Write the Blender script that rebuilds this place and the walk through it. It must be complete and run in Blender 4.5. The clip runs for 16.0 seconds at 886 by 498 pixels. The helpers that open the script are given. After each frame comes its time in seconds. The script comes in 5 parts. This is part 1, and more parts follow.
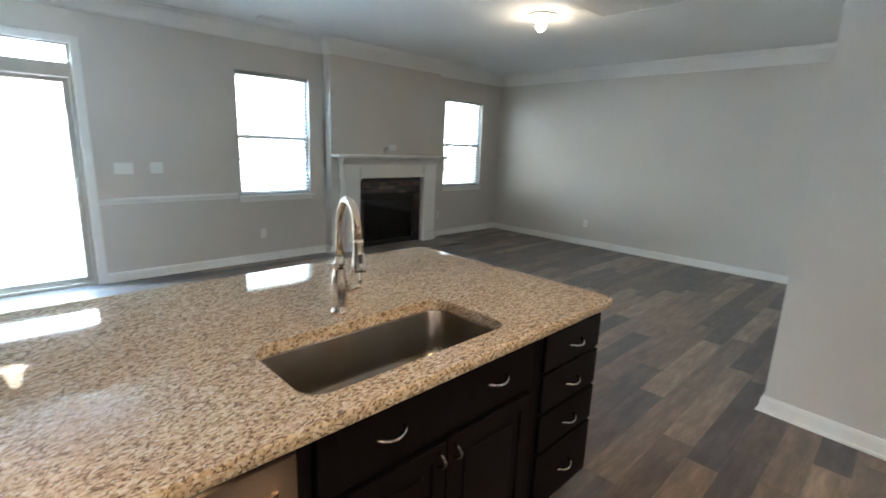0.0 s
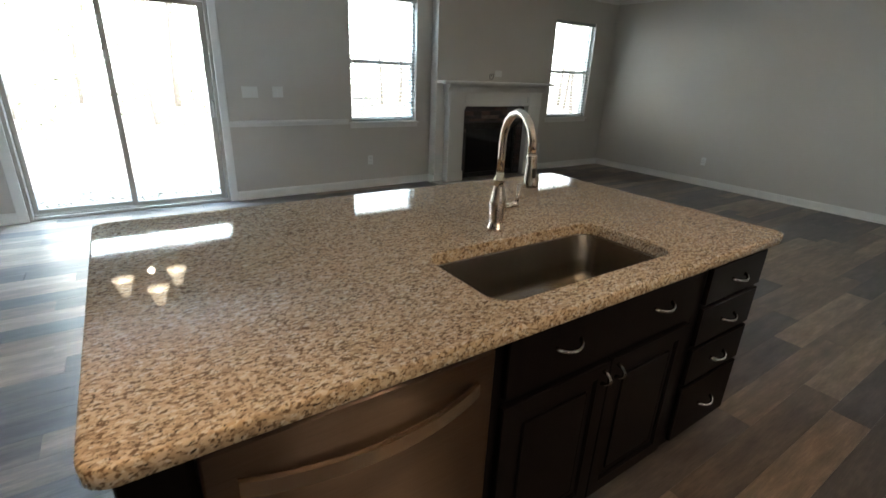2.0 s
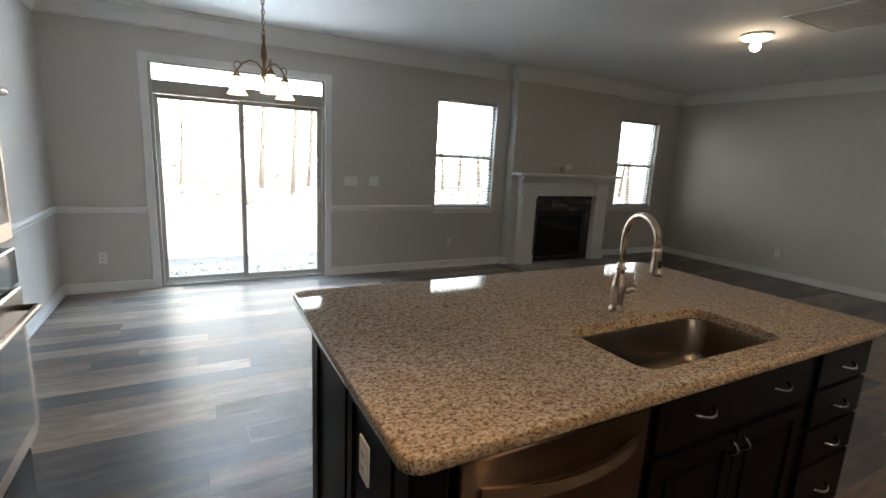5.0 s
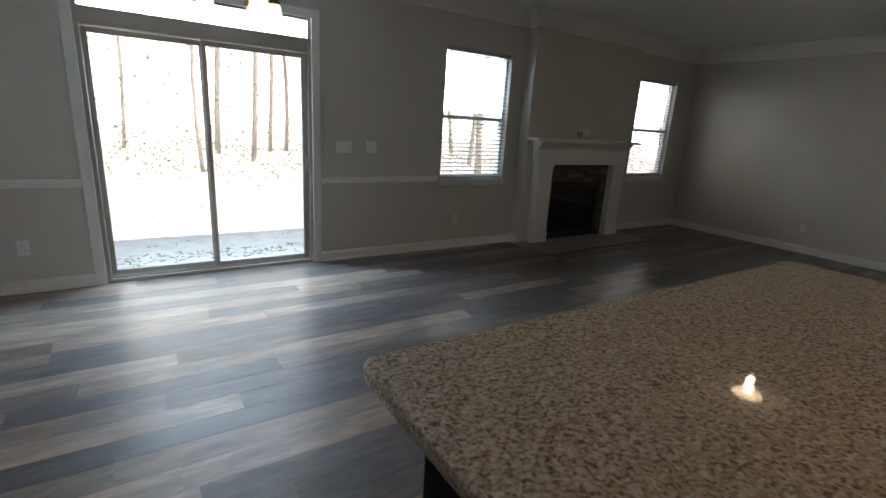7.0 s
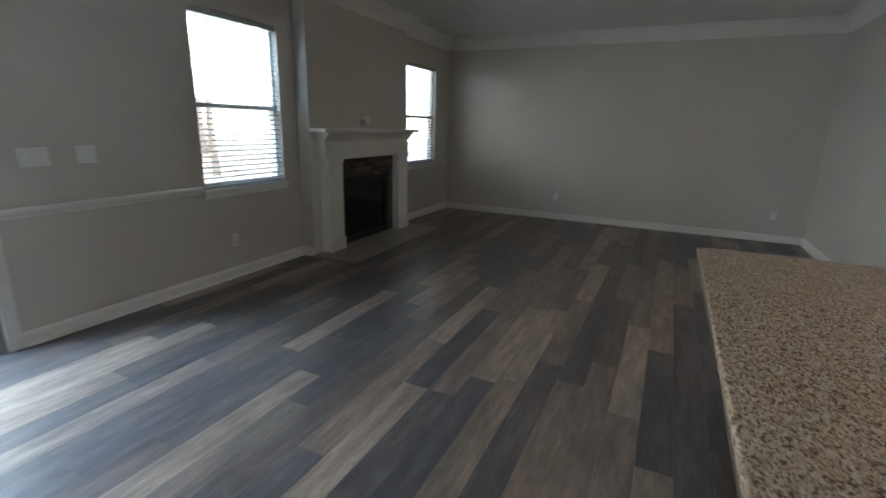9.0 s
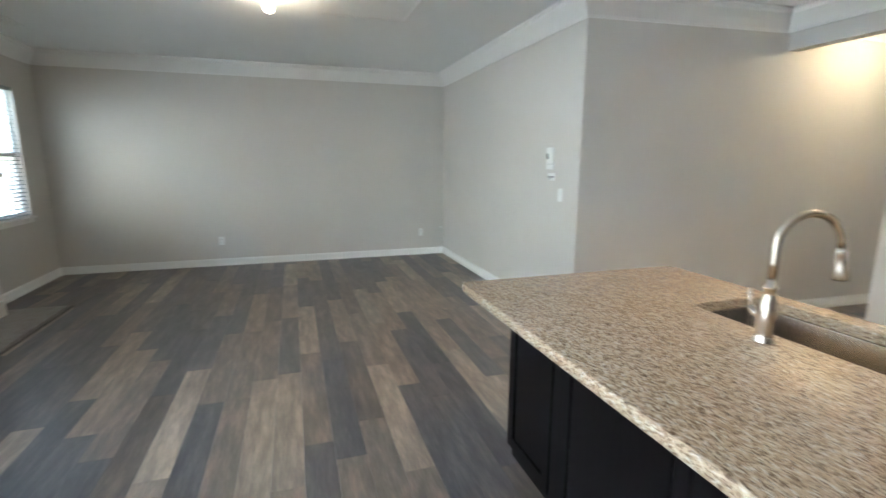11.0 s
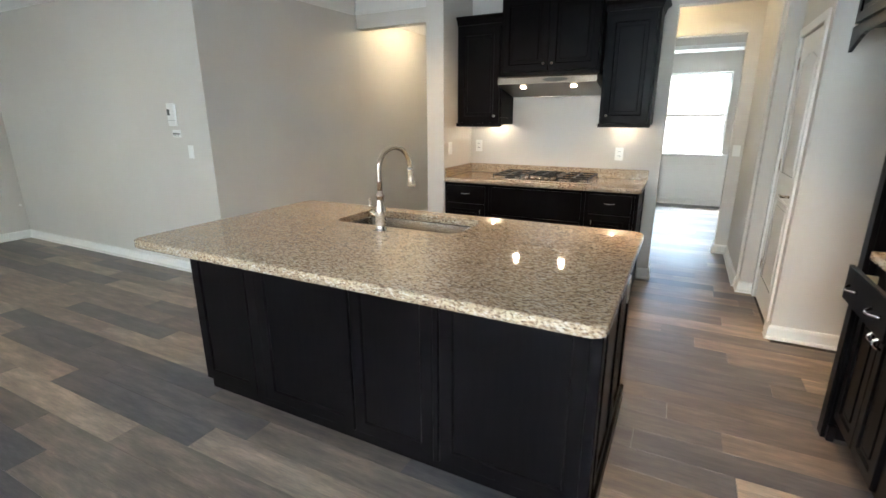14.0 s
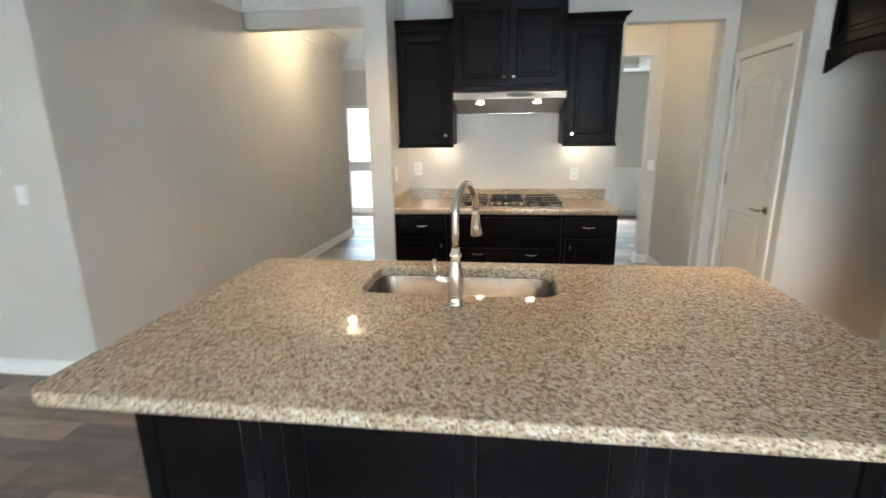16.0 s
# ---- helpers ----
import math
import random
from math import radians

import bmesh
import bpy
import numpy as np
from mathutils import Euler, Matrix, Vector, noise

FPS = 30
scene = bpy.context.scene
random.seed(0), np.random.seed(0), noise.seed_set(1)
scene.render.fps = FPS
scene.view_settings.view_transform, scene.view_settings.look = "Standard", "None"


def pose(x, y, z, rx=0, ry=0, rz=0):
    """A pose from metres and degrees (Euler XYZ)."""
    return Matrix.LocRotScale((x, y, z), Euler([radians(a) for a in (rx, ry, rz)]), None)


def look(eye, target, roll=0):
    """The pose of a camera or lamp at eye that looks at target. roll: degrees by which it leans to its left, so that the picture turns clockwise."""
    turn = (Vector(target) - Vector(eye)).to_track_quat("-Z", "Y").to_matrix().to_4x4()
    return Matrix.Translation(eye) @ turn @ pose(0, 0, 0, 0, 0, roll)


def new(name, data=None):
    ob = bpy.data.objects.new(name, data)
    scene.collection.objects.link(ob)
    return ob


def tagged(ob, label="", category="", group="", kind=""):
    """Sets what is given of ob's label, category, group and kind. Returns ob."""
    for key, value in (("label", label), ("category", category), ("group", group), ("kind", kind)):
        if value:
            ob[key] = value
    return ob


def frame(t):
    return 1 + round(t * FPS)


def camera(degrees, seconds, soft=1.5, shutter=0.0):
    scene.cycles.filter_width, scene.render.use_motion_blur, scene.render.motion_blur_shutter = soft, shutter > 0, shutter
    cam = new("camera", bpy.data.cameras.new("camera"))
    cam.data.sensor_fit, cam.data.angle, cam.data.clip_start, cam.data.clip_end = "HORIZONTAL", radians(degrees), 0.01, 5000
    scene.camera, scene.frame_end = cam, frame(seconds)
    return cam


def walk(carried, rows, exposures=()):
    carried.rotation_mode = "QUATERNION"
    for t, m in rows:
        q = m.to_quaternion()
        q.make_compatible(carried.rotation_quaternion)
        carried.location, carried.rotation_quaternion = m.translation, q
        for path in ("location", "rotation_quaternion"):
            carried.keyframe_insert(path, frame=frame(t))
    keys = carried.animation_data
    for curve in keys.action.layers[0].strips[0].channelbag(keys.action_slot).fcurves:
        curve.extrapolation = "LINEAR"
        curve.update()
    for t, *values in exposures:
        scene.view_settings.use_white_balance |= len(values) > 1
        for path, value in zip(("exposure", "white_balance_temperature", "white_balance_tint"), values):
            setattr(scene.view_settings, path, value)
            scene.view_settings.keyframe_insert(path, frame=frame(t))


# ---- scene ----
cam = camera(87.3, 16.0, shutter=0.4)
PATH = [
    (0, (0.635, 0.547, 1.491), (2.009, 1.935, 1.058), 2.2),
    (0.5, (0.67, 0.548, 1.465), (1.835, 2.085, 0.934), 2.7),
    (1, (0.603, 0.611, 1.458), (1.674, 2.194, 0.869), 2.4),
    (1.5, (0.489, 0.707, 1.441), (1.559, 2.268, 0.794), 2.1),
    (2, (0.426, 0.711, 1.417), (1.496, 2.246, 0.71), 2.4),
    (2.5, (0.35, 0.586, 1.377), (1.401, 2.109, 0.617), 3.2),
    (3, (0.239, 0.498, 1.371), (1.307, 2.009, 0.611), 3.3),
    (3.5, (0.095, 0.501, 1.381), (1.228, 2.007, 0.714), 2.7),
    (4, (-0.01, 0.498, 1.446), (1.138, 2.051, 0.929), 2.1),
    (4.5, (-0.095, 0.509, 1.493), (0.957, 2.162, 1.092), 2.5),
    (5, (-0.028, 0.622, 1.488), (0.903, 2.350, 1.102), 2.9),
    (7.5, (-0.066, 1.928, 1.396), (1.105, 3.454, 0.847), 3.3),
    (8, (0.038, 2.163, 1.372), (1.383, 3.543, 0.838), 2.6),
    (9.25, (0.2, 2.82, 1.41), (1.88, 3.42, 0.95), 1.4),
    (10.5, (0.586, 3.172, 1.446), (2.544, 2.984, 1.084), 0.6),
    (11, (0.468, 3.241, 1.464), (2.339, 2.642, 1.09), 0.2),
    (11.5, (0.295, 3.324, 1.491), (1.975, 2.325, 1.064), -0.4),
    (12, (0.185, 3.418, 1.476), (1.577, 2.06, 1.012), -0.5),
    (12.5, (0.05, 3.508, 1.466), (1.189, 1.94, 0.971), -0.3),
    (13, (-0.067, 3.601, 1.462), (0.931, 1.954, 0.923), 0.1),
    (13.5, (-0.026, 3.67, 1.467), (0.9, 1.986, 0.914), -0.3),
    (14, (0.173, 3.728, 1.452), (1.051, 2.015, 0.908), -0.2),
    (14.5, (0.418, 3.664, 1.471), (1.281, 1.934, 0.958), 0.4),
    (15, (0.694, 3.635, 1.471), (1.492, 1.873, 0.962), 0.3),
    (15.5, (1.015, 3.575, 1.465), (1.627, 1.745, 0.94), -0.2),
    (16, (1.311, 3.373, 1.486), (1.56, 1.449, 1.001), -0.8),
]
EXPOSURES = [(0, 2.2, 6000, 9), (0.5, 1.9, 6150, 9), (1.5, 1.5, 6400, 10), (2.5, 1.3, 6450, 10), (3.5, 1.25, 6700, 12), (5, 0.9, 6850, 16), (7.5, 0.1, 6650, 16), (8, -0.05, 6550, 16), (10.5, 2.4, 6100, 9), (12.5, 2.35, 6350, 10), (14.5, 2.25, 6400, 10), (16, 2.3, 6300, 10)]
walk(cam, [(t, look(eye, target, roll)) for t, eye, target, roll in PATH], EXPOSURES)

# ---- daylight ----
world = bpy.data.worlds.new("sky")
scene.world = world
world.use_nodes = True
_wn = world.node_tree.nodes
_sky = _wn.new("ShaderNodeTexSky")
_sky.sky_type = "NISHITA"
_sky.sun_disc = False
_sky.sun_elevation = radians(58)
_sky.sun_rotation = radians(150)
world.node_tree.links.new(_sky.outputs[0], _wn["Background"].inputs[0])
_wn["Background"].inputs[1].default_value = 0.15
_sun = new("sun", bpy.data.lights.new("sun", "SUN"))
_sun.data.energy, _sun.data.angle, _sun.data.color = 5.0, radians(0.5), (1.0, 0.95, 0.88)
_az, _el = radians(150), radians(58)
_sun.matrix_world = look((0, 0, 30), (-math.sin(_az) * math.cos(_el) * 10, -math.cos(_az) * math.cos(_el) * 10, 30 - math.sin(_el) * 10))


def area_lamp(name, eye, target, w, h, watts, color):
    ob = new(name, bpy.data.lights.new(name, "AREA"))
    ob.data.shape, ob.data.size, ob.data.size_y = "RECTANGLE", w, h
    ob.data.energy, ob.data.color = watts, color
    ob.matrix_world = look(eye, target)
    return ob


def point_lamp(name, at, watts, color, radius=0.03, spot=0.0, lean=0.75):
    ob = new(name, bpy.data.lights.new(name, "SPOT" if spot else "POINT"))
    ob.data.energy, ob.data.color, ob.data.shadow_soft_size = watts, color, radius
    ob.location = at
    if spot:
        ob.data.spot_size, ob.data.spot_blend = radians(spot), 0.7
        ob.matrix_world = look(at, (at[0], at[1] + lean, at[2] - 1.0))
    return ob


DAY = (0.70, 0.87, 1.0)
WARM = (1.0, 0.81, 0.58)
# skylight that enters through the openings
area_lamp("sky_slider", (0.47, 7.0, 2.95), (0.47, 4.0, 1.3), 1.9, 0.9, 245, (0.50, 0.75, 1.0))
area_lamp("sky_transom", (0.47, 6.27, 2.172), (0.47, 0.0, 1.9), 1.62, 0.13, 14, DAY)
area_lamp("sky_window", (3.236, 6.32, 1.885), (3.5, 0.0, 1.6), 0.83, 0.62, 3.6, DAY)
area_lamp("sky_window", (6.575, 6.32, 1.885), (5.6, 0.0, 1.5), 0.83, 0.62, 1.8, DAY)
area_lamp("sky_dining", (0.17, -6.1, 2.9), (0.17, -3.0, 1.7), 1.2, 0.8, 300, DAY)
area_lamp("sky_entry", (3.7, -5.9, 2.6), (3.2, -2.0, 0.3), 1.2, 0.8, 140, DAY)


# ---- materials ----
def mat(name, rough=0.5, metal=0.0):
    m = bpy.data.materials.new(name)
    m.use_nodes = True
    b = m.node_tree.nodes["Principled BSDF"]
    b.inputs["Roughness"].default_value, b.inputs["Metallic"].default_value = rough, metal
    return m, m.node_tree.nodes, m.node_tree.links, b


def noise_node(n, l, vec, scale, detail=3.0, rough=0.5, w=None):
    t = n.new("ShaderNodeTexNoise")
    t.inputs["Scale"].default_value, t.inputs["Detail"].default_value, t.inputs["Roughness"].default_value = scale, detail, rough
    if w is not None:
        t.noise_dimensions = "4D"
        l.new(w, t.inputs["W"])
    l.new(vec, t.inputs["Vector"])
    return t.outputs["Fac"]


def ramp(n, l, fac, stops, interp="LINEAR"):
    r = n.new("ShaderNodeValToRGB")
    r.color_ramp.interpolation = interp
    while len(r.color_ramp.elements) < len(stops):
        r.color_ramp.elements.new(0.5)
    for e, (p, c) in zip(r.color_ramp.elements, stops):
        e.position, e.color = p, (*c, 1)
    l.new(fac, r.inputs[0])
    return r.outputs[0]


def stretch(n, l, scale):
    g = n.new("ShaderNodeNewGeometry")
    m = n.new("ShaderNodeMapping")
    m.inputs["Scale"].default_value = scale
    l.new(g.outputs["Position"], m.inputs["Vector"])
    return m.outputs[0]


def bump(n, l, b, height, strength, distance=0.002):
    k = n.new("ShaderNodeBump")
    k.inputs["Strength"].default_value, k.inputs["Distance"].default_value = strength, distance
    l.new(height, k.inputs["Height"])
    l.new(k.outputs[0], b.inputs["Normal"])


def mixc(n, l, fac, a, b, kind="MIX"):
    k = n.new("ShaderNodeMix")
    k.data_type, k.blend_type = "RGBA", kind
    for sock, val in ((k.inputs[0], fac), (k.inputs[6], a), (k.inputs[7], b)):
        if isinstance(val, (int, float)):
            sock.default_value = val
        elif isinstance(val, tuple):
            sock.default_value = (*val, 1)
        else:
            l.new(val, sock)
    return k.outputs[2]


def paint(name, color, rough=0.6, grain=260.0, depth=0.12, vary=0.05):
    m, n, l, b = mat(name, rough)
    p = stretch(n, l, (1, 1, 1))
    big = noise_node(n, l, p, 1.3, 4)
    dark = tuple(c * (1 - vary) for c in color)
    l.new(ramp(n, l, big, [(0.3, dark), (0.7, color)]), b.inputs["Base Color"])
    bump(n, l, b, noise_node(n, l, p, grain, 2), depth, 0.001)
    return m


def metal(name, color, rough, brush=(1, 1, 1), amount=0.04):
    m, n, l, b = mat(name, rough, 1.0)
    p = stretch(n, l, brush)
    f = noise_node(n, l, p, 40, 3)
    l.new(ramp(n, l, f, [(0.3, tuple(c * (1 - amount) for c in color)), (0.7, color)]), b.inputs["Base Color"])
    r = n.new("ShaderNodeMapRange")
    r.inputs[3].default_value, r.inputs[4].default_value = rough * 0.92, rough * 1.08
    l.new(f, r.inputs[0])
    l.new(r.outputs[0], b.inputs["Roughness"])
    bump(n, l, b, f, 0.012, 0.0004)
    return m


def plank_material(name, per_object):
    m, n, l, b = mat(name, 0.32)
    if per_object:
        rnd = n.new("ShaderNodeObjectInfo").outputs["Random"]
    else:
        rnd = n.new("ShaderNodeNewGeometry").outputs["Random Per Island"]
    tone = ramp(n, l, rnd, [(0.0, (0.077, 0.073, 0.077)), (0.15, (0.160, 0.130, 0.109)), (0.31, (0.097, 0.087, 0.087)), (0.45, (0.204, 0.160, 0.127)),
                            (0.58, (0.110, 0.090, 0.079)), (0.7, (0.259, 0.207, 0.165)), (0.83, (0.088, 0.081, 0.085)), (0.92, (0.220, 0.183, 0.149))], "CONSTANT")
    mul = n.new("ShaderNodeMath")
    mul.operation = "MULTIPLY"
    mul.inputs[1].default_value = 53.0
    l.new(rnd, mul.inputs[0])
    long_grain = noise_node(n, l, stretch(n, l, (1.3, 7, 7)), 2.4, 6, 0.65, mul.outputs[0])
    fine = noise_node(n, l, stretch(n, l, (6, 90, 90)), 2.0, 3, 0.6, mul.outputs[0])
    c = mixc(n, l, 1.0, tone, ramp(n, l, long_grain, [(0.25, (0.46, 0.47, 0.52)), (0.5, (1.0, 0.98, 0.96)), (0.75, (1.9, 1.74, 1.62))]), "MULTIPLY")
    c = mixc(n, l, 0.6, c, ramp(n, l, fine, [(0.35, (0.72, 0.71, 0.71)), (0.65, (1.15, 1.14, 1.12))]), "MULTIPLY")
    l.new(c, b.inputs["Base Color"])
    r = n.new("ShaderNodeMapRange")
    r.inputs[3].default_value, r.inputs[4].default_value = 0.27, 0.42
    l.new(fine, r.inputs[0])
    l.new(r.outputs[0], b.inputs["Roughness"])
    bump(n, l, b, fine, 0.12, 0.0006)
    return m


def granite():
    m, n, l, b = mat("granite", 0.07)
    p = stretch(n, l, (1.0, 1.6, 1.2))
    q = stretch(n, l, (0.9, 1.45, 1.2))
    base = ramp(n, l, noise_node(n, l, p, 5, 3), [(0.35, (0.384, 0.279, 0.188)), (0.65, (0.464, 0.360, 0.255))])
    v = n.new("ShaderNodeTexVoronoi")
    v.inputs["Scale"].default_value = 118
    l.new(p, v.inputs["Vector"])
    cell = n.new("ShaderNodeSeparateColor")
    l.new(v.outputs["Color"], cell.inputs[0])
    c = mixc(n, l, 0.75, base, ramp(n, l, cell.outputs[0], [(0.0, (0.288, 0.209, 0.139)), (0.22, (0.424, 0.318, 0.214)), (0.55, (0.536, 0.434, 0.315)), (0.85, (0.600, 0.535, 0.443))], "CONSTANT"))
    dark = ramp(n, l, noise_node(n, l, q, 108, 2, 0.55), [(0.55, (0, 0, 0)), (0.605, (0.95, 0.95, 0.95))])
    c = mixc(n, l, dark, c, (0.13, 0.085, 0.052))
    black = ramp(n, l, noise_node(n, l, p, 160, 2, 0.5), [(0.635, (0, 0, 0)), (0.675, (1, 1, 1))])
    c = mixc(n, l, black, c, (0.035, 0.03, 0.028))
    l.new(c, b.inputs["Base Color"])
    b.inputs["Specular IOR Level"].default_value = 0.45
    r = n.new("ShaderNodeMapRange")
    r.inputs[3].default_value, r.inputs[4].default_value = 0.02, 0.05
    l.new(noise_node(n, l, p, 30, 3), r.inputs[0])
    l.new(r.outputs[0], b.inputs["Roughness"])
    return m


def stained_wood():
    m, n, l, b = mat("espresso_wood", 0.3)
    f = noise_node(n, l, stretch(n, l, (14, 14, 1.5)), 4, 5, 0.6)
    l.new(ramp(n, l, f, [(0.3, (0.0036, 0.0028, 0.0032)), (0.7, (0.006, 0.0046, 0.005))]), b.inputs["Base Color"])
    b.inputs["Specular IOR Level"].default_value = 0.06
    bump(n, l, b, f, 0.03, 0.0005)
    return m


def slate():
    m, n, l, b = mat("slate_tile", 0.35)
    rnd = n.new("ShaderNodeObjectInfo").outputs["Random"]
    tone = ramp(n, l, rnd, [(0, (0.035, 0.03, 0.03)), (0.3, (0.09, 0.06, 0.05)), (0.55, (0.05, 0.045, 0.05)), (0.8, (0.16, 0.125, 0.11)), (0.92, (0.07, 0.05, 0.045))], "CONSTANT")
    f = noise_node(n, l, stretch(n, l, (3, 3, 20)), 5, 5, 0.6)
    c = mixc(n, l, 1.0, tone, ramp(n, l, f, [(0.3, (0.5, 0.48, 0.48)), (0.7, (1.6, 1.5, 1.45))]), "MULTIPLY")
    l.new(c, b.inputs["Base Color"])
    bump(n, l, b, f, 0.3, 0.003)
    return m


def glow(name, color, strength):
    m, n, l, b = mat(name, 0.3)
    b.inputs["Base Color"].default_value = (0.9, 0.88, 0.82, 1)
    b.inputs["Emission Color"].default_value = (*color, 1)
    b.inputs["Emission Strength"].default_value = strength
    return m


def glass_material():
    m, n, l, b = mat("window_glass", 0.0)
    b.inputs["Transmission Weight"].default_value = 1.0
    b.inputs["IOR"].default_value = 1.02
    b.inputs["Base Color"].default_value = (0.97, 1.0, 0.99, 1)
    return m


def speckled(name, a, c, scale, rough=0.9):
    m, n, l, b = mat(name, rough)
    p = stretch(n, l, (1, 1, 1))
    f = noise_node(n, l, p, scale, 6, 0.65)
    l.new(ramp(n, l, f, [(0.3, a), (0.7, c)]), b.inputs["Base Color"])
    bump(n, l, b, f, 0.4, 0.02)
    return m


WALL = paint("greige_wall_paint", (0.60, 0.568, 0.522), 0.6)
TRIM = paint("white_trim_paint", (0.78, 0.77, 0.74), 0.35, 120, 0.05, 0.03)
CEIL = paint("ceiling_paint", (0.82, 0.82, 0.80), 0.85, 180, 0.2, 0.03)
PLATE = paint("white_plastic", (0.78, 0.78, 0.75), 0.3, 300, 0.02, 0.02)
VINYL = paint("almond_vinyl", (0.42, 0.38, 0.33), 0.4, 200, 0.03, 0.05)
# the blinds are white; this grey-green base holds their backlit shade
BLIND = paint("backlit_blind_vinyl", (0.36, 0.40, 0.39), 0.4, 200, 0.03, 0.03)
WOOD = stained_wood()
GRANITE = granite()
PLANK = plank_material("vinyl_plank", True)
PLANK_FAR = plank_material("vinyl_plank_rest", False)
SUB = paint("dark_joint", (0.03, 0.027, 0.025), 0.9)
STEEL = metal("brushed_steel", (0.50, 0.41, 0.335), 0.25, (1, 1, 30))


def brushed_sheet():
    """Horizontally brushed sheet that smears highlights upright, with a slight oil-can wave."""
    m, n, l, b = mat("brushed_sheet", 0.28, 1.0)
    f = noise_node(n, l, stretch(n, l, (2, 2, 160)), 6, 3)
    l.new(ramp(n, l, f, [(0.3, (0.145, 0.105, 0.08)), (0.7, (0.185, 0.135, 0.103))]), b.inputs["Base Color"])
    t = n.new("ShaderNodeTangent")
    t.direction_type, t.axis = "RADIAL", "Z"
    l.new(t.outputs[0], b.inputs["Tangent"])
    b.inputs["Anisotropic"].default_value = 1.0
    b.inputs["Anisotropic Rotation"].default_value = 0.25
    wave = noise_node(n, l, stretch(n, l, (9, 9, 1.1)), 1.3, 2)
    bump(n, l, b, wave, 0.15, 0.006)
    return m


SHEET = brushed_sheet()
SINKSTEEL = metal("sink_steel", (0.34, 0.3, 0.262), 0.25, (20, 1, 1))
HOODSTEEL = metal("hood_steel", (0.17, 0.14, 0.115), 0.3, (20, 1, 1))
NICKEL = metal("brushed_nickel", (0.68, 0.62, 0.55), 0.22, (1, 1, 8))
CHROME = metal("polished_chrome", (0.85, 0.84, 0.82), 0.08)
BRONZE = metal("antique_bronze", (0.30, 0.19, 0.11), 0.4)
IRON = paint("cast_iron", (0.015, 0.014, 0.013), 0.5, 300, 0.2)
BLACKGLASS = paint("black_glass", (0.008, 0.008, 0.009), 0.06, 100, 0.0)
SLATE = slate()
HEARTH = speckled("hearth_stone", (0.21, 0.185, 0.165), (0.31, 0.28, 0.255), 18, 0.4)
GLASS = glass_material()
LAMPGLASS = glow("lit_lamp_glass", (1.0, 0.78, 0.48), 0.8)
BRIGHTGLASS = glow("bright_dish_glass", (1.0, 0.78, 0.48), 4.0)
SHADEGLASS = glow("lit_shade_glass", (1.0, 0.84, 0.6), 1.3)
BULB = glow("hood_bulb", (1.0, 0.80, 0.55), 10.0)
PINE = speckled("bare_pine_wood", (0.45, 0.32, 0.19), (0.55, 0.41, 0.26), 30, 0.6)
GROUND = speckled("leaf_litter", (0.56, 0.52, 0.46), (0.74, 0.71, 0.65), 6)
CONCRETE = speckled("concrete", (0.64, 0.62, 0.59), (0.76, 0.74, 0.70), 12)
BARK = speckled("bark", (0.36, 0.31, 0.27), (0.52, 0.47, 0.41), 9)
STRAW = speckled("pine_straw", (0.34, 0.27, 0.19), (0.5, 0.42, 0.31), 8)
LEAF = speckled("leaves", (0.16, 0.18, 0.09), (0.42, 0.41, 0.29), 5, 0.6)
SCREEN = paint("grey_display", (0.12, 0.13, 0.12), 0.2)


# ---- mesh helpers ----
def box(bm, x0, x1, y0, y1, z0, z1, bevel=0.0, seg=1):
    vs = [bm.verts.new((x, y, z)) for z in (z0, z1) for y in (y0, y1) for x in (x0, x1)]
    fs = [bm.faces.new([vs[i] for i in f]) for f in ((0, 2, 3, 1), (4, 5, 7, 6), (0, 1, 5, 4), (2, 6, 7, 3), (0, 4, 6, 2), (1, 3, 7, 5))]
    if bevel:
        es = list({e for f in fs for e in f.edges})
        bmesh.ops.bevel(bm, geom=es, offset=bevel, segments=seg, affect="EDGES", profile=0.5)


def prism(bm, pts, z0, z1):
    lo = [bm.verts.new((x, y, z0)) for x, y in pts]
    hi = [bm.verts.new((x, y, z1)) for x, y in pts]
    bm.faces.new(list(reversed(lo)))
    bm.faces.new(hi)
    k = len(pts)
    for i in range(k):
        bm.faces.new((lo[i], lo[(i + 1) % k], hi[(i + 1) % k], hi[i]))


def tube(bm, pts, r, n=10, cap=True):
    """A round tube along points; r is one radius or one for each point."""
    pts = [Vector(p) for p in pts]
    rs = r if isinstance(r, (list, tuple)) else [r] * len(pts)
    rings = []
    side = None
    for i, p in enumerate(pts):
        d = (pts[min(i + 1, len(pts) - 1)] - pts[max(i - 1, 0)]).normalized()
        if side is None:
            side = d.orthogonal().normalized()
        side = (side - d * side.dot(d)).normalized()
        up = d.cross(side)
        rings.append([bm.verts.new(p + (side * math.cos(a) + up * math.sin(a)) * rs[i]) for a in (2 * math.pi * k / n for k in range(n))])
    for a, b in zip(rings, rings[1:]):
        for k in range(n):
            f = bm.faces.new((a[k], a[(k + 1) % n], b[(k + 1) % n], b[k]))
            f.smooth = True
    if cap:
        bm.faces.new(list(reversed(rings[0])))
        bm.faces.new(rings[-1])


